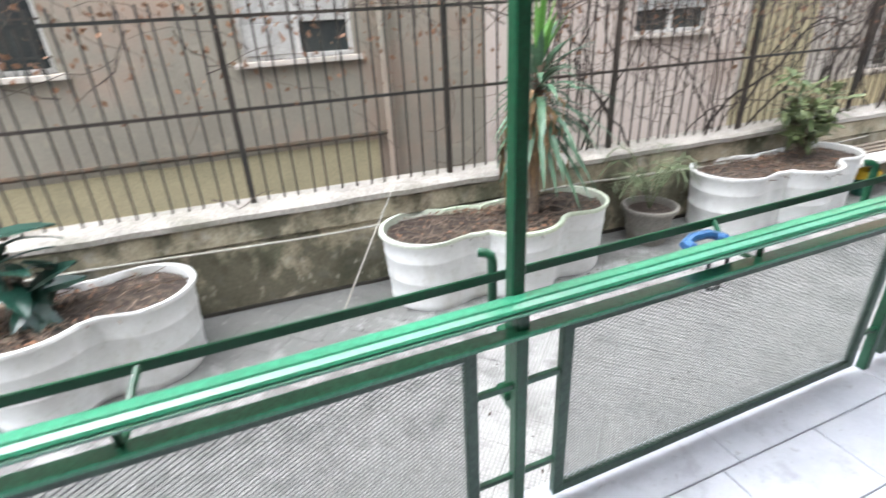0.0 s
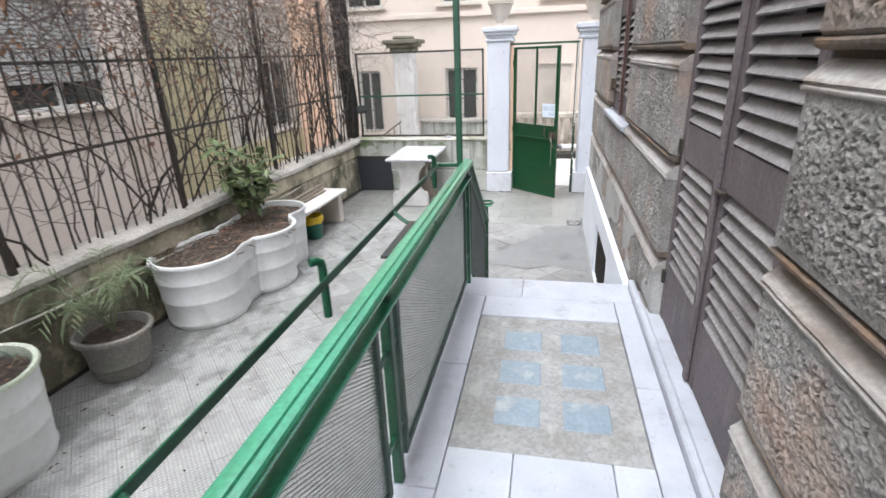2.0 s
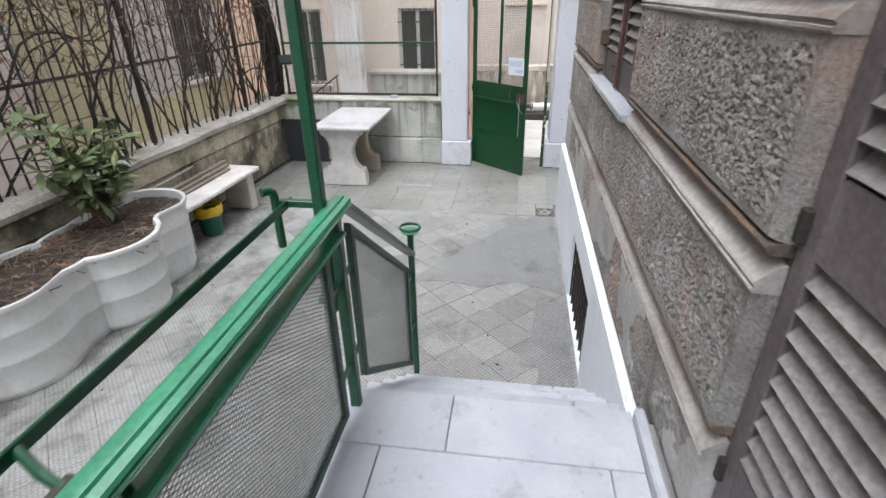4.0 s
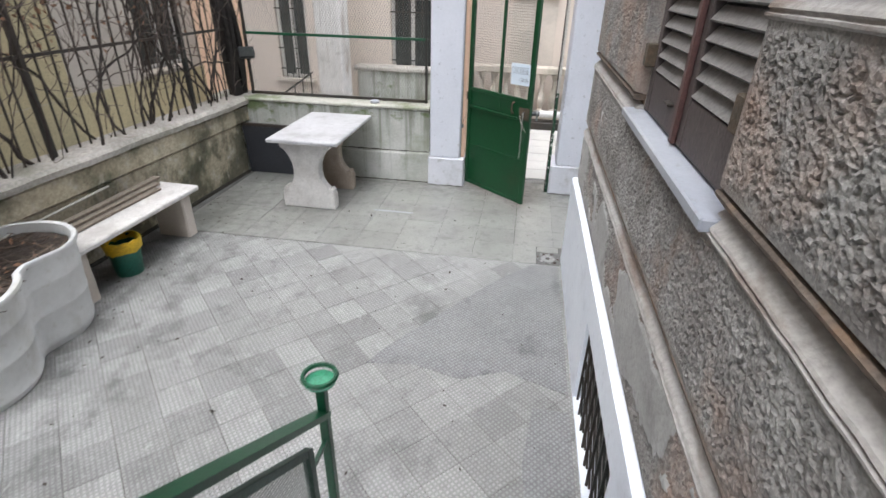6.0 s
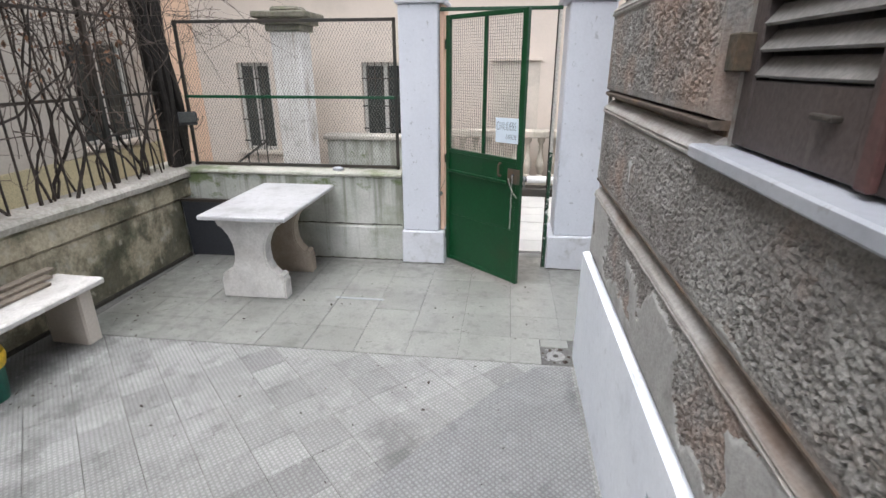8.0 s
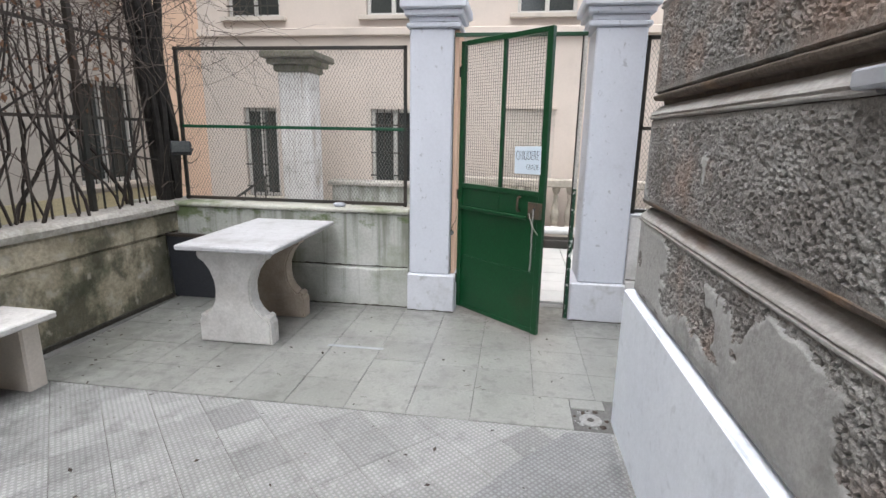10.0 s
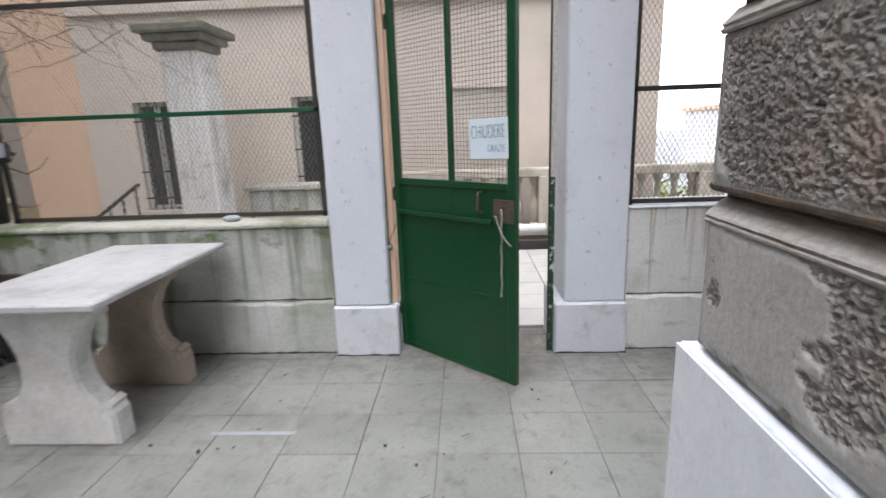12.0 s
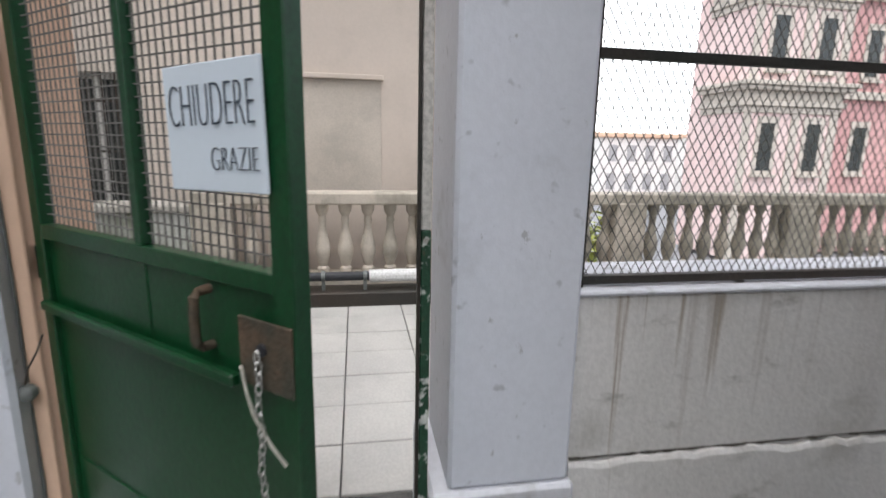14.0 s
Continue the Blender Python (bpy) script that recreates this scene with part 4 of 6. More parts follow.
def words(text, size, m, parent, width):
    c = bpy.data.curves.new("lettering", "FONT")
    c.body, c.size, c.extrude, c.align_x, c.align_y = text, size, 0.0008, "CENTER", "CENTER"
    c.offset = -0.028 * size
    tmp = new("lettering", c)
    me = bpy.data.meshes.new_from_object(tmp.evaluated_get(bpy.context.evaluated_depsgraph_get()))
    bpy.data.objects.remove(tmp)
    xs = [v.co.x for v in me.vertices]
    k = width / (max(xs) - min(xs))
    me.transform(Matrix.Diagonal((k, 1, 1, 1)))
    me.transform(m)
    me.materials.clear()
    me.materials.append(INK)
    ob = new("lettering", me)
    ob.parent = parent
    return ob


words("CHIUDERE", 0.1, pose(0.0, -0.005, 0.032, 90), sign, 0.212)
words("GRAZIE", 0.055, pose(0.052, -0.005, -0.05, 90), sign, 0.112)
chain = thing("chain", "galvanised chain hanging from the gate lock", "chain", gate.matrix_world @ pose(GL - 0.074, -0.035, 1.008))
for i in range(25):
    ring = bmesh.new()
    pts = [(0.006 * math.cos(a), 0, 0.012 * math.sin(a)) for a in [k * math.pi / 4 for k in range(9)]]
    add_tube(ring, pts, 0.0022, 4)
    ring.transform(pose(0.003 * math.sin(i), 0, -0.0185 * i - 0.005, 0, 0, 90 * (i % 2)))
    part("link", ring, CHAIN, chain)
cord = thing("cord", "pale cord tied through the gate lock", "cord", gate.matrix_world @ pose(GL - 0.074, -0.03, 1.008))
part("strand", tube([(-0.05, 0.0, -0.035), (-0.03, -0.012, -0.03), (-0.02, -0.015, -0.06), (0.0, -0.018, -0.1), (0.03, -0.01, -0.15), (0.06, -0.005, -0.18)], 0.003, 5), CORD, cord)

# ---- low wall and railing on the planter side ----
left_wall = tagged(new("wall_left"), "old damp plaster wall with mossy stone coping", "wall", kind="structure")
part("wall_body", box((-16, 0.02, -0.02), (0.0, 0.32, 0.6), 0.01, LEFT), WALL_OLD, left_wall)
part("wall_band", box((-16, 0.0, 0.6), (0.5, 0.33, 0.8), 0.02, LEFT), WALL_OLD, left_wall)
part("footing", box((-16, 0.004, -0.02), (0.0, 0.02, 0.035), 0.008, LEFT), GRIME, left_wall, "dark damp foot of the wall")


def coping_strip():
    """Uneven, broken coping along the wall."""
    bm = bmesh.new()
    r = random.Random(9)
    n = 110
    rows = []
    for i in range(n + 1):
        u = -16 + 16.5 * i / n
        f = -0.025 + 0.018 * r.uniform(-1, 1)
        t = 0.882 + 0.01 * r.uniform(-1, 1)
        prof = [(0.0, 0.8), (f, 0.805), (f - 0.004, 0.85), (f + 0.025, t), (0.17, t + 0.012), (0.34, 0.87), (0.36, 0.8)]
        rows.append([bm.verts.new(LEFT @ Vector((u, y, z))) for y, z in prof])
    for a, b in zip(rows, rows[1:]):
        for k in range(len(a)):
            bm.faces.new((a[k], a[(k + 1) % len(a)], b[(k + 1) % len(a)], b[k]))
    bm.faces.new(rows[0])
    bm.faces.new(rows[-1][::-1])
    bmesh.ops.recalc_face_normals(bm, faces=bm.faces[:])
    return bm


part("coping", coping_strip(), WALL_CAP, left_wall, smooth=True)

fence = thing("iron_fence", "rusty dark iron bar fence along the top of the wall", "fence", LEFT)
FY = 0.15
for z in (1.62, 2.26):
    part("rail", box((-16, FY - 0.012, z - 0.012), (0.35, FY + 0.012, z + 0.012)), DARK_METAL, fence)
u = 0.0
i = 0
bar_mesh = mesh_of("bar", bar((0, 0, 0.86), (0, 0, 2.36), 0.0085, 6), DARK_METAL)
while u < 15.5:
    if i % 14 == 5:
        part("post", box((-u - 0.022, FY - 0.022, 0.86), (-u + 0.022, FY + 0.022, 3.0), 0.003), DARK_METAL, fence)
    else:
        ob = new("bar", bar_mesh)
        ob.parent = fence
        ob.location = (-u, FY + rng.uniform(-0.006, 0.006), 0)
        ob.rotation_euler = (0, rng.uniform(-0.012, 0.012), 0)
    u += 0.122
    i += 1

# railing of the landing
RY = 0.79
railing = thing("railing", "green painted iron railing with mesh panels along the landing and steps", "railing")


def handrail(points, parent):
    """A broad moulded handrail: flat underside, rounded top."""
    prof = [(-0.022, -0.014), (-0.03, -0.008), (-0.032, 0.0), (-0.027, 0.003), (-0.03, 0.007), (-0.026, 0.014), (-0.012, 0.018), (-0.009, 0.016), (-0.006, 0.021), (0.01, 0.024), (0.024, 0.02), (0.031, 0.01), (0.031, -0.006), (0.022, -0.014)]
    bm = bmesh.new()
    rows = [[bm.verts.new((p[0], p[1] + a, p[2] + b)) for a, b in prof] for p in points]
    for a, b in zip(rows, rows[1:]):
        for k in range(len(prof)):
            bm.faces.new((a[k], a[(k + 1) % len(prof)], b[(k + 1) % len(prof)], b[k]))
    bm.faces.new(rows[0])
    bm.faces.new(rows[-1][::-1])
    bmesh.ops.recalc_face_normals(bm, faces=bm.faces[:])
    return part("handrail", bm, GREEN_LIGHT, parent, "light worn green handrail", True)


handrail([(-4.8, RY, 1.616), (4.58, RY, 1.616)], railing)
part("under_rail", box((-4.8, RY - 0.034, 1.546), (4.5, RY + 0.012, 1.56), 0.003), GREEN_LIGHT, railing)
for x in (-2.8, -1.1, 0.5, 2.13, 3.62):
    part("peg", bar((x, RY, 1.562), (x, RY, 1.606), 0.009, 8), GREEN, railing)
    part("bracket", tube([(x + 0.02, 0.972, 1.6), (x + 0.005, 0.93, 1.572), (x, 0.9, 1.556), (x, 0.87, 1.548), (x, RY + 0.012, 1.545)], 0.009, 6), GREEN, railing)
part("stair_rail", flat((4.57, RY, 1.618), (5.5, RY, 0.955), 0.045, 0.02), GREEN, railing)
for x in (-3.6, -1.85, -0.25, 1.34, 2.92, 4.5):
    part("post", box((x - 0.017, RY - 0.017, LANDING - 0.03), (x + 0.017, RY + 0.017, 1.6), 0.003), GREEN, railing)
part("post", box((5.485, RY - 0.015, 0.16), (5.515, RY + 0.015, 1.09), 0.003), GREEN, railing)
bm = bmesh.new()
add_tube(bm, [(5.5 + 0.05 * math.cos(a), RY + 0.05 * math.sin(a), 1.11) for a in [k * math.pi / 10 for k in range(21)]], 0.008, 6)
part("ring", bm, GREEN, railing, "flat green ring on the end post", True)
part("ring_plate", lathe([(0.048, 0), (0.048, 0.004)], 20, (5.5, RY, 1.088)), GREEN_LIGHT, railing)


def mesh_panel(a0, a1, b0, b1, top_drop=0.0):
    """A framed wire panel between x a0 and a1, z b0 and b1, falling by top_drop."""
    w, h = a1 - a0, b1 - b0
    shear = Matrix.Identity(4)
    shear[2][0] = -top_drop / w
    m = Matrix.Translation((a0, RY, b0)) @ shear
    fr = bmesh.new()
    f = 0.016
    for lo, hi in (((0, -0.012, 0), (2 * f, 0.012, h)), ((w - 2 * f, -0.012, 0), (w, 0.012, h)), ((2 * f, -0.011, 0), (w - 2 * f, 0.011, 2 * f)), ((2 * f, -0.011, h - 2 * f), (w - 2 * f, 0.011, h))):
        add_box(fr, lo, hi, 0.002)
    fr.transform(m)
    holder = part("panel_frame", fr, PANEL_FRAME, railing)
    wires = wire_lattice(w - 0.03, h - 0.03, 0.024, 0.0125, 0.00095)
    wires.transform(m @ pose(0.015, 0, 0.015))
    part("wire_mesh", wires, MESH_GREY, holder, "pale expanded metal mesh")


PANEL_FRAME = mat("grey_green_frame", (0.04, 0.09, 0.065), (0.06, 0.1, 0.08), rough=0.5, bump=0.1)
for a0, a1 in ((-3.5, -1.97), (-1.75, -0.35), (-0.15, 1.22), (1.46, 2.82), (2.99, 4.4)):
    mesh_panel(a0, a1, 0.925, 1.545)
mesh_panel(4.6, 5.38, 0.92, 1.54, 0.6)
for a, b in ((-0.25, -0.15), (1.22, 1.46), (2.82, 2.99), (4.4, 4.6)):
    for z in (1.06, 1.38):
        part("tie", box((a, RY - 0.006, z), (b, RY + 0.006, z + 0.016)), GREEN, railing)
for z in (0.52, 0.84):
    part("tie", box((5.37, RY - 0.006, z), (5.5, RY + 0.006, z + 0.014)), GREEN, railing)
part("outer_rail", box((-4.8, 0.968, 1.584), (4.62, 0.976, 1.612), 0.002), GREEN, railing, "dark green flat outer rail")
for x in (1.37, 2.96, 4.55):
    part("hook_pipe", tube([(x, 0.99, 1.47), (x, 0.99, 1.635), (x - 0.003, 0.991, 1.652), (x - 0.014, 1.0, 1.66), (x - 0.03, 1.012, 1.66)], 0.0135, 10), GREEN, railing, "green pipe stub with a bent end", True)
part("pole", box((1.327, 0.808, LANDING + 0.4), (1.363, 0.844, 4.6), 0.004), GREEN, railing, "tall square green pole")
part("pole", box((4.477, 0.808, LANDING + 0.4), (4.51, 0.841, 4.6), 0.004), GREEN, railing, "tall square green pole")
for x in (1.34, 4.49):
    part("pole_clamp", box((x - 0.03, RY + 0.018, 1.505), (x + 0.03, 0.86, 1.53), 0.004), GREEN, railing)
    part("pole_clamp", box((x - 0.03, RY + 0.018, 1.32), (x + 0.03, 0.86, 1.345), 0.004), GREEN, railing)
part("end_cap", box((4.585, 0.8, 1.588), (4.605, 1.0, 1.612), 0.003), GREEN, railing)

part("dark_strip", box((3.24, 0.862, 1.55), (3.64, 0.905, 1.562), 0.003), DARK_METAL, railing, "dark flat strip beside the handrail")

# blue plastic clamp hung on the handrail
clip = thing("blue_clamp", "blue plastic clamp hooked over the handrail", "clamp", pose(2.0, 0.835, 1.606))
part("body", box((-0.075, -0.012, -0.035), (0.075, 0.012, 0.012), 0.008), BLUE_PLASTIC, clip)
part("arm", box((-0.075, 0.012, -0.02), (-0.05, 0.045, 0.012), 0.006), BLUE_PLASTIC, clip)
part("arm", box((0.05, 0.012, -0.02), (0.075, 0.045, 0.012), 0.006), BLUE_PLASTIC, clip)
part("grip", tube([(-0.07, 0.045, -0.005), (-0.03, 0.055, 0.008), (0.03, 0.055, 0.008), (0.07, 0.045, -0.005)], 0.014, 8), BLUE_PLASTIC, clip, smooth=True)
part("strap", tube([(-0.03, -0.015, -0.03), (-0.035, -0.02, -0.09), (-0.02, -0.02, -0.13), (0.02, -0.02, -0.135), (0.04, -0.02, -0.1), (0.04, -0.015, -0.03)], 0.006, 6), BLACK, clip, "black strap")

# ---- planters and plants ----
def trefoil(circles, steps=96):
    """The outline round a cluster of circles, seen from their middle, as angle and radius."""
    out = []
    for k in range(steps):
        a = 2 * math.pi * k / steps
        d = (math.cos(a), math.sin(a))
        best = 0.0
        for cx, cy, r in circles:
            b = cx * d[0] + cy * d[1]
            disc = r * r - (cx * cx + cy * cy - b * b)
            if disc > 0:
                best = max(best, b + math.sqrt(disc))
        out.append((a, best))
    return out


def outline_ring(bm, shape, z, grow):
    return [bm.verts.new(((r + grow) * math.cos(a), (r + grow) * math.sin(a), z)) for a, r in shape]


TALL = 1.26


def lobed_planter(x, y, rz, circles, label, seed, rim_material):
    p = thing("planter", label, "planter", pose(x, y, 0, 0, 0, rz), "white lobed planters along the wall")
    shape = trefoil(circles)
    H = 0.5
    prof = [(0.0, -0.07), (0.02, -0.058), (0.035, -0.05), (0.05, -0.056), (0.12, -0.05), (0.19, -0.041), (0.197, -0.036), (0.207, -0.036), (0.214, -0.04), (0.28, -0.033), (0.34, -0.026), (0.347, -0.021), (0.357, -0.021), (0.364, -0.025), (0.455, -0.016), (0.472, 0.0)]
    bm = bmesh.new()
    rings = [outline_ring(bm, shape, z * TALL, g) for z, g in prof]
    for a, b in zip(rings, rings[1:]):
        for k in range(len(a)):
            bm.faces.new((a[k], a[(k + 1) % len(a)], b[(k + 1) % len(a)], b[k]))
    bm.faces.new(rings[0][::-1])
    part("body", bm, PLASTIC, p, smooth=True)
    bm = bmesh.new()
    rings = [outline_ring(bm, shape, z + 0.5 * (TALL - 1), g) for z, g in ((0.462, -0.012), (0.462, 0.004), (0.48, 0.01), (0.496, 0.004), (0.5, -0.012), (0.494, -0.03), (0.43, -0.04))]
    for a, b in zip(rings, rings[1:]):
        for k in range(len(a)):
            bm.faces.new((a[k], a[(k + 1) % len(a)], b[(k + 1) % len(a)], b[k]))
    part("rim", bm, rim_material, p, smooth=True)
    r = random.Random(seed)
    bm = bmesh.new()
    rings = []
    for s in (1.0, 0.8, 0.6, 0.4, 0.2):
        rings.append([bm.verts.new((rad * s * math.cos(a) * 0.95, rad * s * math.sin(a) * 0.95, 0.435 + 0.5 * (TALL - 1) + (1 - s) * 0.02 + r.uniform(-0.012, 0.012))) for a, rad in shape])
    for a, b in zip(rings, rings[1:]):
        for k in range(len(a)):
            bm.faces.new((a[k], a[(k + 1) % len(a)], b[(k + 1) % len(a)], b[k]))
    bm.faces.new(rings[-1])
    part("soil", bm, SOIL, p)
    bm = bmesh.new()
    for _ in range(420):
        a, rad = r.choice(shape)
        s = math.sqrt(r.random()) * 0.9
        c = Vector((rad * s * math.cos(a), rad * s * math.sin(a), 0.45 + 0.5 * (TALL - 1) + r.uniform(0, 0.02)))
        d = Vector((r.uniform(-1, 1), r.uniform(-1, 1), r.uniform(-0.15, 0.3))).normalized()
        ln = r.uniform(0.04, 0.2)
        add_tube(bm, [c - d * ln / 2, c + Vector((0, 0, r.uniform(-0.01, 0.01))), c + d * ln / 2], r.uniform(0.002, 0.0055), 3)
    tw = part("twig_litter", bm, TWIG, p, "dry brown twigs and leaf litter")
    tagged(tw, kind="stuff")
    bm = bmesh.new()
    for _ in range(220):
        a, rad = r.choice(shape)
        s = math.sqrt(r.random()) * 0.92
        c = Vector((rad * s * math.cos(a), rad * s * math.sin(a), 0.455 + 0.5 * (TALL - 1) + r.uniform(0, 0.025)))
        rot = Euler((r.uniform(-0.6, 0.6), r.uniform(-0.6, 0.6), r.uniform(0, 6))).to_matrix()
        k = r.uniform(0.012, 0.03)
        vs = [bm.verts.new(c + rot @ Vector(q) * k) for q in ((-1, 0, 0), (0, -0.45, 0.15), (1, 0, 0), (0, 0.45, 0.15))]
        bm.faces.new((vs[0], vs[1], vs[2]))
        bm.faces.new((vs[0], vs[2], vs[3]))
    tagged(part("leaf_litter", bm, DRY_LEAF, p), kind="stuff")
    return p


CLOVER = [(-0.62, 0.04, 0.38), (-0.25, 0.03, 0.32), (0.16, -0.08, 0.4), (0.42, 0.03, 0.32), (0.76, 0.08, 0.36)]
lobed_planter(-0.8, 3.46, -2.6, CLOVER, "white lobed plastic planter with dry soil and broad dark leaves", 1, PLASTIC)
lobed_planter(2.7, 3.48, -2.6, CLOVER, "white lobed plastic planter holding a shaggy yucca", 2, RIM_GREEN)
lobed_planter(6.0, 3.36, -2.6, CLOVER, "white lobed plastic planter holding a leafy shrub", 3, PLASTIC)


def add_blade(bm, points, width, fold=0.25):
    """A long leaf along points, broad in the middle, folded along its rib."""
    pts = [Vector(p) for p in points]
    n = len(pts)
    rows = []
    for i, p in enumerate(pts):
        d = (pts[min(i + 1, n - 1)] - pts[max(i - 1, 0)]).normalized()
        side = d.cross(Vector((0, 0, 1)))
        side = side.normalized() if side.length > 1e-4 else Vector((1, 0, 0))
        up = side.cross(d)
        t = i / (n - 1)
        w = width * (0.45 + 0.55 * math.sin(math.pi * min(1, 0.15 + t * 0.6))) * (1 - t ** 4 * 0.97)
        rows.append((bm.verts.new(p - side * w + up * w * fold), bm.verts.new(p), bm.verts.new(p + side * w + up * w * fold)))
    for a, b in zip(rows, rows[1:]):
        bm.faces.new((a[0], a[1], b[1], b[0]))
        bm.faces.new((a[1], a[2], b[2], b[1]))
    return bm


def yucca(x, y, z):
    t = thing("yucca", "shaggy yucca with blue-green blades over hanging dead leaves", "plant", pose(x, y, z))
    r = random.Random(12)
    part("trunk", tube([(0, 0, -0.03), (0.01, 0.0, 0.25), (-0.01, 0.0, 0.7), (0.02, 0, 1.3)], 0.045, 8), TWIG, t)
    young = mat("young_leaf", (0.12, 0.3, 0.05), (0.16, 0.36, 0.08), rough=0.45, bump=0.05)
    for k in range(105):
        f = k / 105
        base = Vector((0.01, 0, 0.8 + 0.5 * f))
        az = k * 2.399 + r.uniform(-0.3, 0.3)
        lean = math.cos(az + 0.8)
        pitch = radians(-32 + 116 * f ** 1.1 + r.uniform(-10, 10))
        ln = r.uniform(0.5, 0.66) * (0.86 + 0.2 * lean)
        d = Vector((math.cos(az) * math.cos(pitch), math.sin(az) * math.cos(pitch), math.sin(pitch)))
        droop = 0.36 * max(0, math.cos(pitch))
        pts = [base + d * ln * s - Vector((0, 0, droop * s * s)) for s in (0, 0.2, 0.4, 0.6, 0.8, 1.0)]
        part("blade", add_blade(bmesh.new(), pts, r.uniform(0.023, 0.033)), young if f > 0.86 else LEAF_BLUE, t)
    for k in range(120):
        az = math.pi + 0.2 + r.gauss(0, 0.85)
        base = Vector((0.02 * math.cos(az), 0.02 * math.sin(az), r.uniform(0.6, 1.1)))
        out = r.uniform(0.08, 0.27)
        ln = r.uniform(0.3, 0.5)
        pts = [base + Vector((math.cos(az) * out * min(1, s * 2.2), math.sin(az) * out * min(1, s * 2.2), 0.05 * math.sin(3 * s) - ln * s * s)) for s in (0, 0.25, 0.5, 0.75, 1)]
        part("dead_blade", add_blade(bmesh.new(), pts, r.uniform(0.014, 0.024)), LEAF_DEAD, t)


yucca(3.06, 3.46, 0.53)


def leaf_shape(bm, c, rot, length, width, curl):
    rows = []
    for i in range(6):
        t = i / 5
        w = width * math.sin(math.pi * (0.06 + 0.92 * t)) ** 0.8
        z = -curl * t * t
        rows.append([bm.verts.new(c + rot @ Vector((t * length, s * w, z + abs(s) * 0.18 * width))) for s in (-1, 0, 1)])
    for a, b in zip(rows, rows[1:]):
        bm.faces.new((a[0], a[1], b[1], b[0]))
        bm.faces.new((a[1], a[2], b[2], b[1]))


def shrub(x, y, z, stems, height, spread, leaf_len, leaf_w, per, label, material, seed):
    t = thing("shrub", label, "plant", pose(x, y, z))
    r = random.Random(seed)
    wood, leaves = bmesh.new(), bmesh.new()
    for s in range(stems):
        az = r.uniform(0, 6.28)
        h = height * r.uniform(0.6, 1.0)
        sp = spread * r.uniform(0.3, 1.0)
        pts = [Vector((math.cos(az) * sp * k ** 1.3, math.sin(az) * sp * 0.6 * k ** 1.3, h * k - 0.02)) + Vector((r.uniform(-1, 1), r.uniform(-1, 1), 0)) * 0.025 * k for k in (0, 0.25, 0.5, 0.75, 1)]
        add_tube(wood, pts, 0.009, 5, 0.35)
        for k in range(per):
            f = r.uniform(0.35, 1.02)
            i = min(3, int(f * 4))
            c = pts[i].lerp(pts[i + 1], f * 4 - i)
            rot = Euler((r.uniform(-0.5, 0.5), r.uniform(-0.7, 0.75), r.uniform(0, 6.28))).to_matrix()
            if stems * per < 150:
                leaves = bmesh.new()
            leaf_shape(leaves, c, rot, leaf_len * r.uniform(0.6, 1.15), leaf_w * r.uniform(0.7, 1.1), r.uniform(0.0, 0.4) * leaf_len)
            if stems * per < 150:
                part("leaf", leaves, material, t)
    part("stem", wood, TWIG, t)
    if stems * per >= 150:
        tagged(part("foliage", leaves, material, t), kind="stuff")
    return t


shrub(6.42, 3.42, 0.56, 18, 0.95, 0.62, 0.17, 0.034, 18, "bushy evergreen shrub with narrow glossy leaves", LEAF, 5)
shrub(-0.62, 3.4, 0.56, 8, 0.62, 0.3, 0.36, 0.07, 4, "large dark green broad leaves growing from a planter", mat("dark_leaf", (0.012, 0.05, 0.035), (0.02, 0.07, 0.05), rough=0.3, bump=0.04), 8)

pot = thing("clay_pot", "round weathered grey clay pot holding a thin palm", "pot", pose(4.44, 3.5, 0))
part("body", lathe([(0.17, 0.0), (0.19, 0.03), (0.2, 0.12), (0.215, 0.13), (0.21, 0.15), (0.23, 0.28), (0.245, 0.33), (0.265, 0.335), (0.275, 0.355), (0.27, 0.38), (0.245, 0.385), (0.235, 0.36), (0.22, 0.31)], 28), TERRACOTTA, pot, smooth=True)
part("soil", lathe([(0.225, 0.31), (0.2, 0.335), (0.05, 0.345)], 20), SOIL, pot)


def palm(x, y, z):
    t = thing("small_palm", "sparse pale palm with feathery fronds in a pot", "plant", pose(x, y, z))
    r = random.Random(3)
    for k in range(18):
        bm = bmesh.new()
        az = k * 2.4 + r.uniform(-0.2, 0.2)
        ln, rise = r.uniform(0.3, 0.55), r.uniform(0.4, 0.8)
        pts = []
        for i in range(9):
            s = i / 8
            pts.append(Vector((math.cos(az) * ln * s, math.sin(az) * ln * 0.7 * s, rise * (1 - (1 - s) ** 1.8) - 0.25 * s ** 3)))
        add_tube(bm, pts, 0.0035, 4, 0.4)
        side = Vector((-math.sin(az), math.cos(az), 0))
        for i in range(2, 9):
            for j in (0, 0.5):
                if i + j > 8:
                    continue
                p = pts[i] if j == 0 else pts[i].lerp(pts[min(8, i + 1)], 0.5)
                for s in (-1, 1):
                    tip = p + side * s * r.uniform(0.08, 0.13) + (pts[i] - pts[i - 1]).normalized() * 0.07 - Vector((0, 0, r.uniform(0.01, 0.05)))
                    add_blade(bm, [p, p.lerp(tip, 0.5) + Vector((0, 0, 0.008)), tip], 0.0055)
        part("frond", bm, PALM_LEAF, t)


palm(4.44, 3.5, 0.33)

